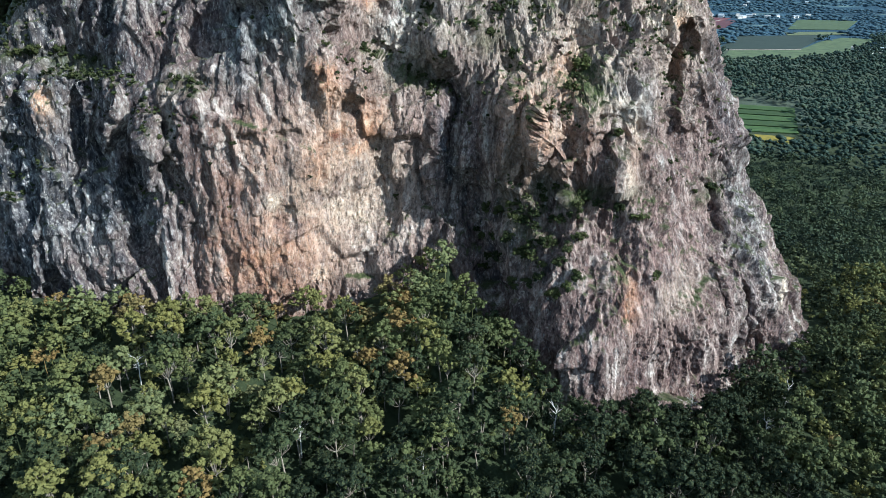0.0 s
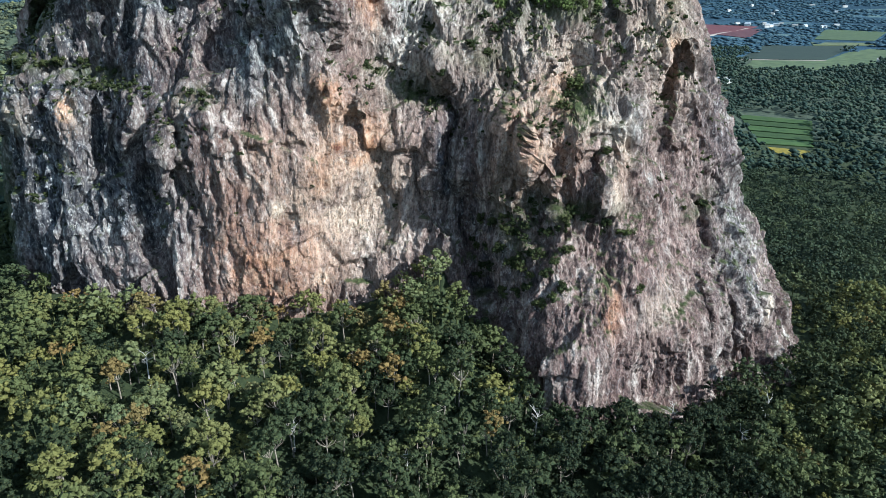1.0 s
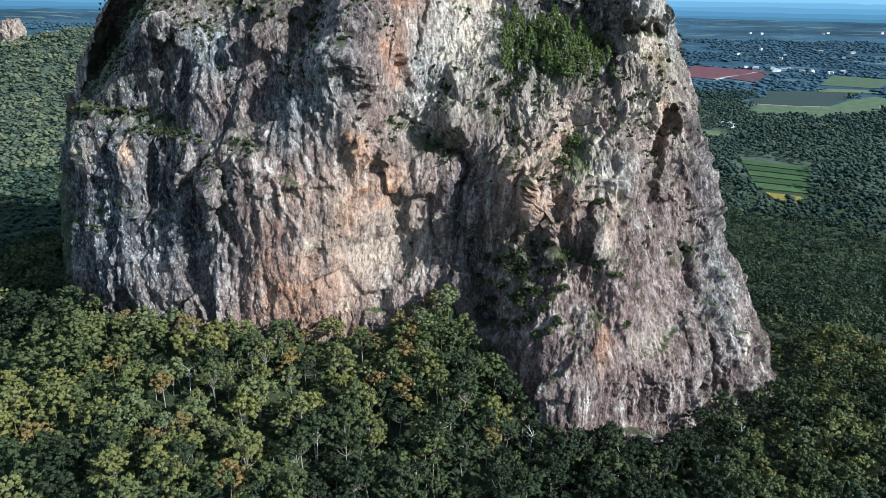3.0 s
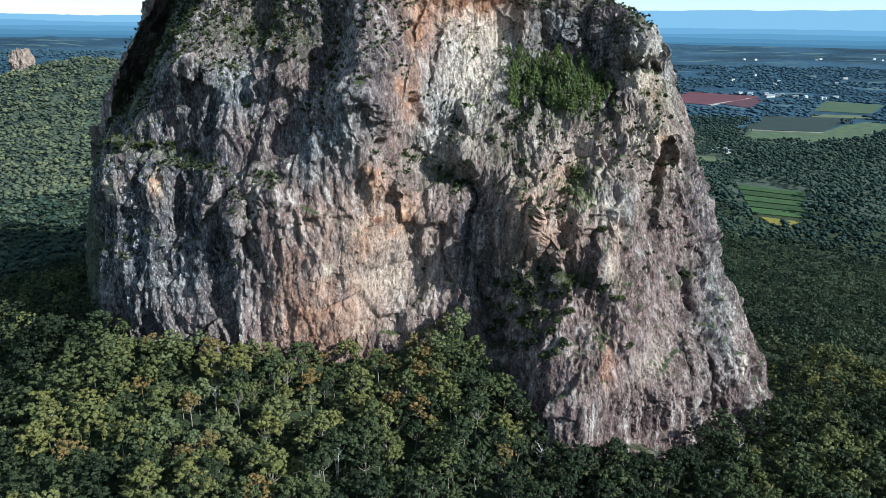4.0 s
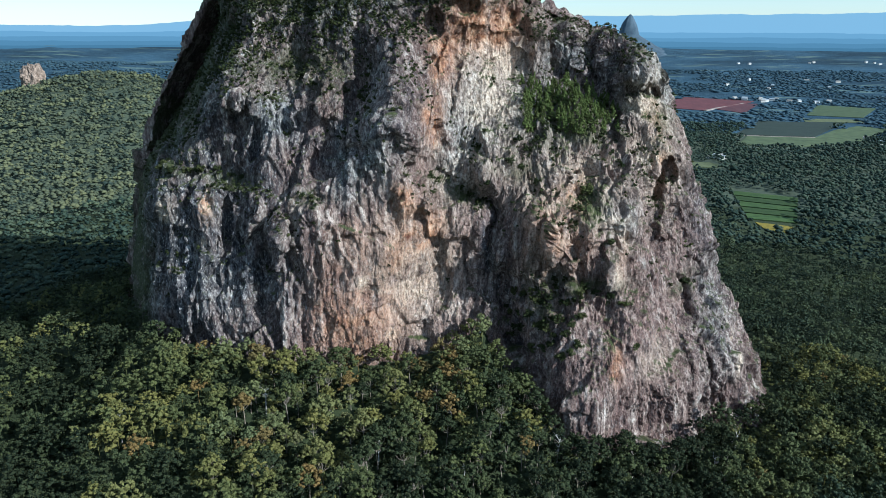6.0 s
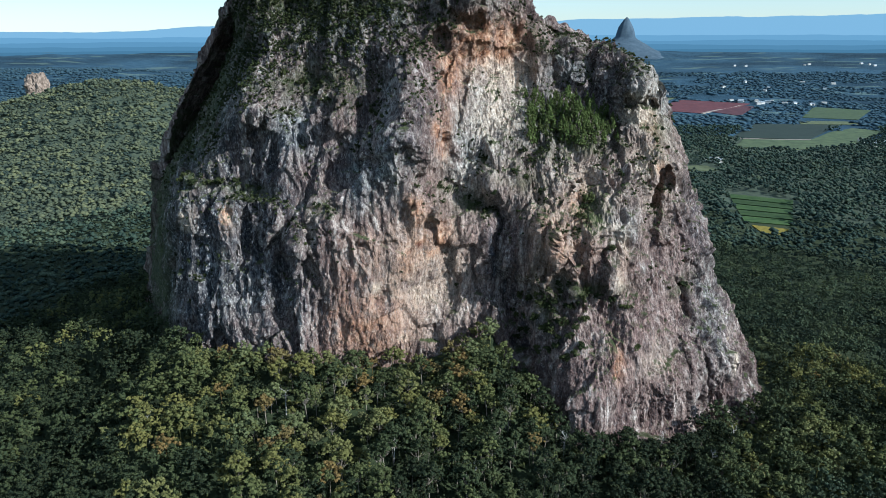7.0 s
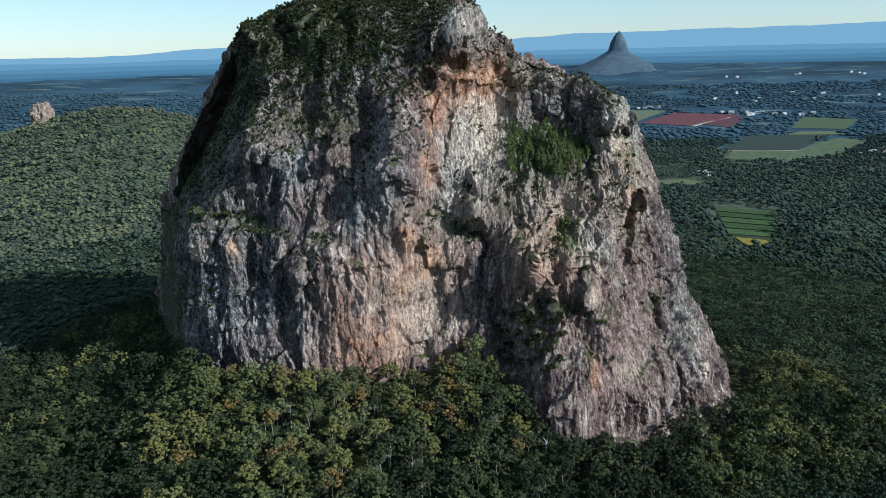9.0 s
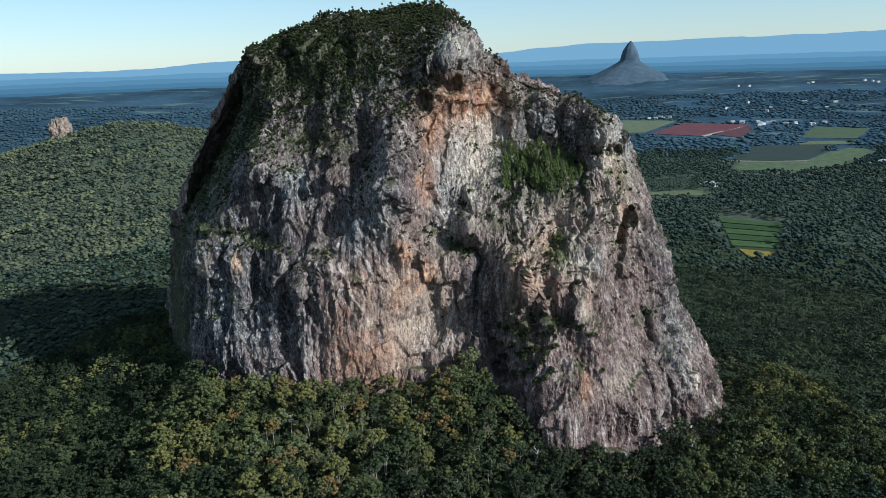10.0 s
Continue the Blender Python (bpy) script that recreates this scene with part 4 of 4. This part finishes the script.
def near_forest():
    """The trees on the slope before the cliff, each one a thing; the rest of the slope as woodland."""
    x, y = spread(-330, 300, 120, 470, 6.6, 3)
    d = beside_rock(x, y)
    keep = (d > 2.5) & ~((x < -330) | (y > 440))
    rng = np.random.default_rng(4)
    keep &= rng.uniform(size=len(x)) > 0.09
    x, y = x[keep], y[keep]
    z = ground_height(x, y)
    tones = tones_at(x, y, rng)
    size = rng.uniform(0.62, 1.42, len(x)) * (1 - 0.25 * (beside_rock(x, y) < 9))
    single = (np.abs(x) < 105) & (y > 137) & (y < 200)
    order = np.nonzero(single)[0][:300]
    models = [gum_tree(100 + k, h, w, 54, 12, 0.38) for k, (h, w) in enumerate([(13, 9.4), (14.5, 10.2), (12, 10.6), (15.5, 9.0), (11, 8.4), (13.5, 11.4), (10, 7.6), (14, 8.6), (12.5, 9.8), (16, 10.8)])]
    for i in order:
        crown, trunk = models[int(rng.integers(0, len(models)))]
        tree = new("gum_tree")
        tree.empty_display_size = 0.5
        tree.matrix_basis = Matrix.LocRotScale((x[i], y[i], z[i]), Euler((0, 0, rng.uniform(0, 6.28))), Vector((size[i],) * 3))
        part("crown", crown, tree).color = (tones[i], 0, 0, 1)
        part("trunk", trunk, tree)
        tagged(tree, "leafy gum tree with a clumped crown below the cliff", "tree", "gum trees on the slope")
    ux, uy = spread(-230, 225, 128, 300, 4.6, 13)
    low = (beside_rock(ux, uy) > 0.6) & (beside_rock(ux, uy) < 120)
    ux, uy = ux[low], uy[low]
    planted("undergrowth", [bush_mesh(840 + k, 4.6, 3.2, 3, 6, 0.5) for k in range(5)], ux, uy, ground_height(ux, uy), rng.uniform(0.6, 1.3, len(ux)), np.clip(tones_at(ux, uy, rng) - 0.12, 0.01, 0.6), MAT_LEAF_WOOD, "low leafy undergrowth between the gum trees", "undergrowth")
    rest = np.ones(len(x), bool)
    rest[order] = False
    close = rest & ((y < 232) & (x > -240) & (x < 130) | (x > 90) & (x < 215) & (y > 165) & (y < 290))
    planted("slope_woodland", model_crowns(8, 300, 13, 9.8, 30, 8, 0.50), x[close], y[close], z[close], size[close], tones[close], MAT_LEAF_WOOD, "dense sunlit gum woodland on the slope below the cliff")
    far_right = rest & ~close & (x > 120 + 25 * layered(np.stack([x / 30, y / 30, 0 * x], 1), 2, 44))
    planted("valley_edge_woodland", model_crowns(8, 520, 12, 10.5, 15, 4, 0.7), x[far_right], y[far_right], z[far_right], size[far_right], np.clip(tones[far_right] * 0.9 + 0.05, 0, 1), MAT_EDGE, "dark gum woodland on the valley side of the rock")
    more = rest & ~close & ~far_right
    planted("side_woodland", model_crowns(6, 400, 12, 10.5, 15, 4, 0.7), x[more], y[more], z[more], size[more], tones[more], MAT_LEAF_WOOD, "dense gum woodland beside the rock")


near_forest()


def clear_of_fields(x, y):
    ok = np.ones(len(x), bool)
    for f in FIELDS:
        for back in (0.0, 0.02, 0.035):
            ok &= ~inside(x * (1 + back), y * (1 + back), f[1])
    for back in (0.0, 0.02, 0.035):
        ok &= ~inside(x * (1 + back), y * (1 + back), [(296, 640), (296, 690), (328, 842), (372, 846), (404, 800), (336, 640)])
    return ok & ~inside(x, y, ORCHARD)


def wide_forest():
    # middle distance
    x, y = spread(-1300, 1000, 130, 1500, 9.2, 7)
    keep = ((x < -325) | (x > 295) | (y > 440)) & (beside_rock(x, y) > 3) & (np.abs(x + 60) < 190 + 0.78 * y) & clear_of_fields(x, y)
    hid = (y > 520) & (np.abs(x + 30) < 0.30 * (y - 100)) & (y < 1500) & (x < 0.14 * y + 60) & (x > -0.34 * y)
    keep &= ~hid
    x, y = x[keep], y[keep]
    rng = np.random.default_rng(8)
    thin = rng.uniform(size=len(x)) < np.where(np.hypot(x, y) > 900, 0.85, 0.95)
    x, y = x[thin], y[thin]
    t = np.clip(tones_at(x, y, rng) * np.where(x > 0, 0.6, 0.95) + 0.3 * (x < 0) + 0.3 * layered(np.stack([x / 110, y / 160, 0 * x], 1), 2, 46) * (x > 0) + rng.normal(size=len(x)) * 0.18, 0, 1)
    mid = (np.hypot(x, y) > 800) & (x < 0)
    planted("hill_woodland", model_crowns(6, 550, 11, 12.5, 5, 0, 1.8), x[mid], y[mid], ground_height(x[mid], y[mid]), rng.uniform(0.55, 1.3, mid.sum()), np.clip(t[mid] + rng.normal(size=mid.sum()) * 0.12, 0, 1), MAT_FARTREE, "gum woodland over the far side of the valley, haze painted into its colour", "forest", 0.8, True)
    x, y, t = x[~mid], y[~mid], t[~mid]
    near = (np.hypot(x, y) < 620) & (x > 0)
    planted("valley_near_woodland", model_crowns(8, 530, 11, 11.0, 15, 4, 0.8), x[near], y[near], ground_height(x[near], y[near]), rng.uniform(0.6, 1.4, near.sum()), t[near], MAT_EDGE, "dark green gum woodland below the rock")
    x, y, t = x[~near], y[~near], t[~near]
    planted("valley_woodland", model_crowns(8, 500, 11, 11.5, 5, 1, 1.3), x, y, ground_height(x, y), rng.uniform(0.55, 1.4, len(x)), t, MAT_VALLEY, "gum woodland over the valley", "forest", 0.85, True)
    # young trees in rows
    gx, gy = np.meshgrid(np.arange(270, 385, 8.0), np.arange(1046, 1166, 7.0))
    x, y = gx.ravel(), gy.ravel()
    keep = inside(x, y, ORCHARD)
    x, y = x[keep], y[keep]
    planted("orchard", model_crowns(3, 650, 5, 5.6, 3, 0, 1.0), x, y, ground_height(x, y), rng.uniform(0.9, 1.1, len(x)), rng.uniform(0.3, 0.6, len(x)), MAT_VALLEY, "young orchard trees planted in straight rows", "orchard", 0.9, True)
    # far
    x, y = spread(-2300, 2400, 1450, 3000, 23, 9)
    keep = (np.abs(x + 60) < 190 + 0.74 * y) & clear_of_fields(x, y) & ~((np.abs(x + 0.08 * y) < 0.26 * y) & (x < 0.14 * y))
    q = np.stack([x / 260, y / 200, 0 * x], 1)
    keep &= layered(q, 3, 95) > -0.55
    x, y = x[keep], y[keep]
    planted("far_woods", model_crowns(6, 600, 8, 25.0, 3, 0, 5.0), x, y, ground_height(x, y) - 1, rng.uniform(0.7, 1.3, len(x)), rng.uniform(0, 1, len(x)), MAT_HAZETREE, "woods far off on the plain, tinted blue to imitate haze", "forest", 0.42, True)


wide_forest()


# ---- plants on the rock ----
def rock_at(x, z):
    """Index of the rock's front point nearest to (x, z)."""
    front = rock_points[:, 1] < 330
    d = (rock_points[:, 0] - x) ** 2 + (rock_points[:, 2] - z) ** 2 + np.where(front, 0, 1e9)
    return int(np.argmin(d))


SHRUBS = []


def shrubs(*places):
    SHRUBS.extend(places)


shrubs((47, 101, 5.5), (41, 96, 4.5), (44, 98, 4.0), (66, 42, 3.6), (114, 36, 2.4), (98, 54, 4.5))
shrubs((103, 52, 3.5), (61, 58, 4.5), (55, 60, 4.0), (49, 62, 3.6), (42, 64, 4.2), (36, 66, 3.6))
shrubs((30, 66, 3.6), (-43, 73, 1.8), (-18, 59, 2.6), (-65, 85, 1.8), (59, 117, 3.2), (23, 106, 3.6))
shrubs((79, 103, 3.0), (-1, 107, 4.0), (30, 51, 3.6), (37, 67, 4.0), (55, 83, 3.6), (52, 82, 3.0))
shrubs((-154, 109, 6.0), (-147, 110, 5.0), (-140, 110, 4.0), (-134, 110, 5.4), (-127, 109, 5.6), (-120, 108, 3.6))
shrubs((-113, 107, 3.0), (-83, 103, 3.2), (-77, 102, 3.0), (-21, 110, 3.0), (-17, 107, 3.2), (-12, 102, 3.2))
shrubs((-8, 99, 3.0), (-4, 96, 3.0), (25, 60, 4.0), (22, 56, 4.0), (28, 55, 4.2), (34, 58, 4.2))
shrubs((24, 47, 3.6), (20, 50, 3.4), (30, 45, 3.0), (33, 52, 3.6), (-88, 152, 4.0), (-80, 149, 3.6))
shrubs((-72, 147, 4.0), (-66, 146, 3.4), (-60, 143, 3.4), (-96, 156, 4.0), (-104, 160, 4.4), (-110, 164, 4.0))
shrubs((-58, 152, 3.4), (-54, 140, 3.0), (15, 113, 3.4), (10, 116, 3.4), (18, 120, 3.6), (14, 124, 3.6))
shrubs((86, 136, 2.8), (90, 130, 3.0), (84, 126, 3.0), (92, 122, 2.6), (80, 132, 2.6), (-2, 128, 2.4))
shrubs((-6, 160, 2.0), (2, 150, 2.2), (70, 116, 2.8), (64, 112, 3.0), (-160, 60, 2.4), (-150, 52, 2.6))
shrubs((96, 98, 2.4), (92, 84, 2.4), (84, 90, 2.6), (104, 84, 2.0), (74, 66, 2.2), (88, 58, 2.4))
shrubs((-55, 118, 2.4), (-45, 114, 2.2), (-36, 112, 2.4), (32, 92, 2.6), (22, 94, 2.2), (12, 98, 2.6))
for hx in range(9):
    for hz in range(3):
        shrubs((11 + 3.6 * hx + 1.5 * hz, 34 + 10 * hz + 2.2 * (hx % 3) + 0.6 * hx, 4.4 - 0.4 * (hx % 2)))
BOWL = (16, 66, 126, 148)


def cliff_plants():
    rng = np.random.default_rng(21)
    models = [mesh_of("leaves", *bush_mesh(700 + k, 1.0, 0.8, 10, 26, 0.065), MAT_SCRUB) for k in range(6)]
    spires = []
    for k in range(5):
        r2 = np.random.default_rng(760 + k)
        up = np.linspace(0.12, 1.0, 13)
        turn = r2.uniform(0, 6.28, 13)
        wide_at = 0.42 * (1.02 - up) * r2.uniform(0.5, 1.1, 13)
        c = np.stack([wide_at * np.cos(turn), wide_at * np.sin(turn), up * 0.95], 1)
        spires.append(mesh_of("leaves", *leaves(r2, c, 0.07 + 0.17 * (1.0 - up), 14, 0.065), MAT_SCRUB))
    stem = mesh_of("stem", *[np.array([tuple(q) for q in a]) for a in tube([(0, 0, -0.2), (0.04, 0, 0.2), (0, 0.03, 0.5)], [0.03, 0.025, 0.012], 5)], MAT_BARK, True)

    def shrub(i, wide, name, label, category, group, tall=1.0, bright=0.0):
        p, n = Vector(rock_points[i]), Vector(rock_normals[i])
        ob = new(name)
        ob.empty_display_size = 0.3
        ob.matrix_basis = Matrix.LocRotScale(p + n * 0.1 * wide, Euler((0, 0, rng.uniform(0, 6.28))), Vector((wide, wide, wide * tall * rng.uniform(0.8, 1.2))))
        part("leaves", spires[int(rng.integers(0, 5))] if bright else models[int(rng.integers(0, 6))], ob).color = (rng.uniform(bright, 0.8 + 0.2 * (bright > 0)), 0, 0, 1)
        part("stem", stem, ob)
        tagged(ob, label, category, group)

    for x, z, wide in SHRUBS:
        for k in range(2 if wide > 2.8 else 1):
            shrub(rock_at(x + rng.normal() * 1.2 * k, z + rng.normal() * 0.8 * k), wide * rng.uniform(0.8, 1.1) * (0.75 if k else 1.0), "cliff_shrub", "dark green shrub rooted on a ledge of the cliff", "shrub", "shrubs on the cliff")
    for k in range(260):
        x = rng.uniform(BOWL[0], BOWL[1])
        z = rng.uniform(BOWL[2], BOWL[3])
        if (x - 16) / 50 + (z - 126) / 22 > 1.45 + 0.35 * noise.noise((x * 0.11, z * 0.11, 2)) or noise.noise((x * 0.09, z * 0.09, 7)) < -0.32:
            continue
        shrub(rock_at(x, z), rng.uniform(3.2, 5.2), "cliff_sapling", "bright green sapling in the hollow below the ridge", "tree", "saplings in the hollow", 1.3, 0.8)

    # heath over the summit and the gentler ledges
    n, p = rock_normals, rock_points
    chance = 0.55 * smooth(0.02, 0.3, layered(p / 13, 2, 36)) * smooth(0.42, 0.75, n[:, 2]) * (p[:, 2] > 60) * (p[:, 1] < 340)
    top = smooth(150, 178, p[:, 2] - 0.22 * (p[:, 0] + 90) + 10 * layered(p / 16, 3, 33)) * (p[:, 0] < -18) * (p[:, 0] > -150) * (p[:, 1] < 350)
    chance = np.maximum(chance, 0.5 * top * smooth(-0.1, 0.35, n[:, 2] + 0.15))
    crest = (p[:, 1] < 350) * (p[:, 2] > 150) * smooth(0.35, 0.7, n[:, 2])
    chance = np.maximum(chance, 0.25 * crest)
    chance = chance * (1 - 0.95 * smooth(0.2, 0.5, lump(p[:, 0], p[:, 2], -4, 168, 20, 20) + lump(p[:, 0], p[:, 2], 0, 140, 18, 16) + lump(p[:, 0], p[:, 2], -6, 204, 12, 10)))
    chance = chance * (1 - 0.9 * (lump(p[:, 0], p[:, 2], 82, 142, 18, 13) > 0.3))
    flankside = smooth(0.25, 0.6, -n[:, 0]) * smooth(112, 150, -p[:, 0]) * smooth(80, 130, p[:, 2]) * (p[:, 1] < 330) * smooth(-0.3, 0.2, layered(p / 11, 2, 37))
    chance = np.maximum(chance, 0.3 * flankside)
    got = np.nonzero(rng.uniform(size=len(p)) < chance * 0.6)[0]
    got = rng.permutation(got)[:15000]
    proto = [bush_mesh(800 + k, 3.4, 2.4, 1, 6, 0.5) for k in range(5)]
    planted("summit_heath", proto, p[got, 0], p[got, 1], p[got, 2] - 0.3, rng.uniform(0.55, 1.25, len(got)), rng.uniform(0, 0.7, len(got)), MAT_SCRUB_WOOD, "dark heath and low scrub over the summit and ledges", "heath")


cliff_plants()


# ---- bare trees in the forest ----
def bare_trees():
    spots = [(-42, 158, 11), (-150, 165, 12), (62, 172, 10), (96, 176, 11), (30, 168, 10), (-8, 150, 9), (78, 190, 10), (-92, 176, 11), (112, 196, 10)]
    for k, (x, y, high) in enumerate(spots):
        v, f = bare_tree(40 + k, high)
        tree = tagged(new("dead_tree"), "bare bleached dead tree standing in the woodland", "tree", "dead trees")
        tree.matrix_basis = Matrix.Translation((x, y, ground_height(np.array([x * 1.0]), np.array([y * 1.0]))[0] + 2.5))
        part("trunk", mesh_of("trunk", [tuple(q) for q in v], f, MAT_DEAD, True), tree)


bare_trees()


# ---- distance ----
def far_peak():
    """A needle of rock on a wooded cone."""
    # haze of the distance is mixed into this blue-grey rock colour
    k = plain_material("hazed_rock", (0.040, 0.062, 0.086), (0.085, 0.115, 0.145), 0.03, 0.95)
    a = np.linspace(0, 2 * np.pi, 40, endpoint=False)
    rows = [(20, 330), (100, 160), (120, 116), (140, 84), (154, 62), (164, 54), (190, 49), (214, 39), (236, 27), (252, 15), (262, 5), (265, 1)]
    v = []
    for z, r in rows:
        for t in a:
            w = 1 + 0.13 * noise.noise((math.cos(t) * 2, math.sin(t) * 2, z * 0.02)) + (0.10 * noise.noise((t * 5, z * 0.05, 3)))
            v.append((815 + r * w * math.cos(t) + (z - 165) * 0.04, 4000 + r * w * math.sin(t), z + 4 * noise.noise((t * 3, z, 1))))
    nc = len(a)
    f = [(i * nc + j, i * nc + (j + 1) % nc, (i + 1) * nc + (j + 1) % nc, (i + 1) * nc + j) for i in range(len(rows) - 1) for j in range(nc)]
    tagged(new("rock_needle", mesh_of("rock_needle", v, f, k, True)), "slender rock needle rising far off from the plain, painted blue-grey for haze", "mountain")


def outcrop():
    bm = bmesh.new()
    bmesh.ops.create_icosphere(bm, subdivisions=5, radius=1)
    for v in bm.verts:
        d = v.co.copy()
        s = 1 + 0.22 * noise.noise(d * 1.7) + 0.16 * noise.noise(d * 4) + 0.10 * noise.noise(d * 9) + 0.06 * noise.noise(d * 21)
        v.co = Vector((d.x * 21 * s, d.y * 20 * s, max(-0.6, min(d.z, 0.8)) * 33 * s))
    me = bpy.data.meshes.new("rock_outcrop")
    bm.to_mesh(me)
    bm.free()
    me.materials.append(plain_material("outcrop_rock", (0.10, 0.075, 0.06), (0.36, 0.27, 0.21), 0.16, 0.9, 2.0))
    ob = tagged(new("rock_outcrop", me), "pale bare rock outcrop on the wooded hill", "rock")
    ob.location = (-866, 1262, 80)


def far_range(name, label, colour, far, base, rise, rough, seed):
    """One glowing blue line of hills along the horizon, haze in its colour; rise: how much it lifts towards the right.
    """
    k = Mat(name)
    # the glow stands in for haze in front of the hills
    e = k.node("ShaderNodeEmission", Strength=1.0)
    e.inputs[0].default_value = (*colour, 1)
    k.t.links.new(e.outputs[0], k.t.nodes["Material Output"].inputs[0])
    v, n = [], 420
    for i in range(n):
        a = radians(-75 + 150 * i / (n - 1))
        x, y = far * math.sin(a), far * math.cos(a)
        right = 1 / (1 + math.exp(-(x - 150) / 350))
        high = base + rise * right + rough * noise.noise((i * 0.05, seed, 0)) + 0.5 * rough * noise.noise((i * 0.17, seed + 3, 0)) + 0.25 * rough * noise.noise((i * 0.6, seed + 5, 0))
        high += 35 * math.exp(-((x + 1650) / 330) ** 2) * (seed == 0)
        for r, z in ((1.0, base - 120), (1.0, high - 12), (1.004, high), (1.02, high - 40), (1.02, base - 120)):
            v.append((x * r, y * r, z))
    f = [(i * 5 + j, (i + 1) * 5 + j, (i + 1) * 5 + j + 1, i * 5 + j + 1) for i in range(n - 1) for j in range(4)]
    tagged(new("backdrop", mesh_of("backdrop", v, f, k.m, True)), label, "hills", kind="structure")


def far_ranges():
    far_range("haze_blue_ranges", "pale blue ranges along the horizon, haze painted as a glow", (0.19, 0.31, 0.40), 4720, 195, 84, 12, 0)
    # four nearer ridges, added to step the haze down to the plain
    far_range("haze_ridge_far", "added glowing ridge line that imitates haze below the far ranges", (0.135, 0.245, 0.335), 4610, 162, 8, 8, 11)
    far_range("haze_ridge_mid", "added glowing ridge line that imitates haze behind the plain", (0.105, 0.200, 0.280), 4520, 136, 6, 8, 23)
    far_range("haze_ridge_low", "added glowing ridge line that imitates haze low on the plain", (0.082, 0.163, 0.232), 4430, 112, 4, 7, 31)
    far_range("haze_ridge_near", "added glowing ridge line that imitates haze low on the plain", (0.064, 0.132, 0.190), 4340, 90, 3, 7, 43)


far_peak()
outcrop()
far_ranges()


# ---- farm buildings ----
def farm_building(x, y, long, wide, high, turn, roof_material, wall_material):
    z = ground_height(np.array([x * 1.0]), np.array([y * 1.0]))[0]
    house = new("farm_building")
    house.matrix_basis = pose(x, y, z + 2.0, 0, 0, turn)

    def box(name, pts, faces, m):
        part(name, mesh_of(name, pts, faces, m), house)

    l, w, h = long / 2, wide / 2, high
    box("wall", [(-l, -w, -3), (l, -w, -3), (l, w, -3), (-l, w, -3), (-l, -w, h), (l, -w, h), (l, w, h), (-l, w, h)], [(0, 1, 5, 4), (1, 2, 6, 5), (2, 3, 7, 6), (3, 0, 4, 7), (4, 5, 6, 7)], wall_material)
    l, w = l + 0.6, w + 0.6
    r = h + wide * 0.28
    box("roof", [(-l, -w, h), (l, -w, h), (l, 0, r), (-l, 0, r), (-l, w, h), (l, w, h), (-l, -w, h + 0.3), (l, -w, h + 0.3), (l, 0, r + 0.3), (-l, 0, r + 0.3), (-l, w, h + 0.3), (l, w, h + 0.3)],
        [(6, 7, 8, 9), (9, 8, 11, 10), (0, 3, 2, 1), (3, 4, 5, 2), (0, 1, 7, 6), (4, 10, 11, 5), (0, 6, 9, 3), (3, 9, 10, 4), (1, 2, 8, 7), (2, 5, 11, 8)], roof_material)
    tagged(house, "low farm building with a pale metal roof on the plain", "building", "farm buildings")


def farms():
    rng = np.random.default_rng(55)
    roofs = [plain_material("pale_metal_roof", (0.20, 0.22, 0.25), (0.36, 0.39, 0.42), 0.5, 0.45), plain_material("cream_roof", (0.22, 0.21, 0.20), (0.36, 0.34, 0.32), 0.5, 0.6)]
    wall = plain_material("farm_wall", (0.45, 0.42, 0.38), (0.62, 0.60, 0.56), 0.4)
    for cx, cy, sx, sy, count in ((775, 1290, 30, 40, 9), (860, 2110, 60, 40, 9), (600, 2340, 60, 30, 5), (392, 1082, 14, 10, 3), (960, 2060, 50, 40, 5), (1100, 2600, 350, 200, 8), (1500, 3300, 400, 60, 8)):
        for k in range(count):
            farm_building(cx + rng.normal() * sx * 0.6, cy + rng.normal() * sy * 0.6, rng.uniform(9, 17), rng.uniform(7, 10), rng.uniform(2.8, 4.0), rng.uniform(-40, 40), roofs[k % 2], wall)


farms()
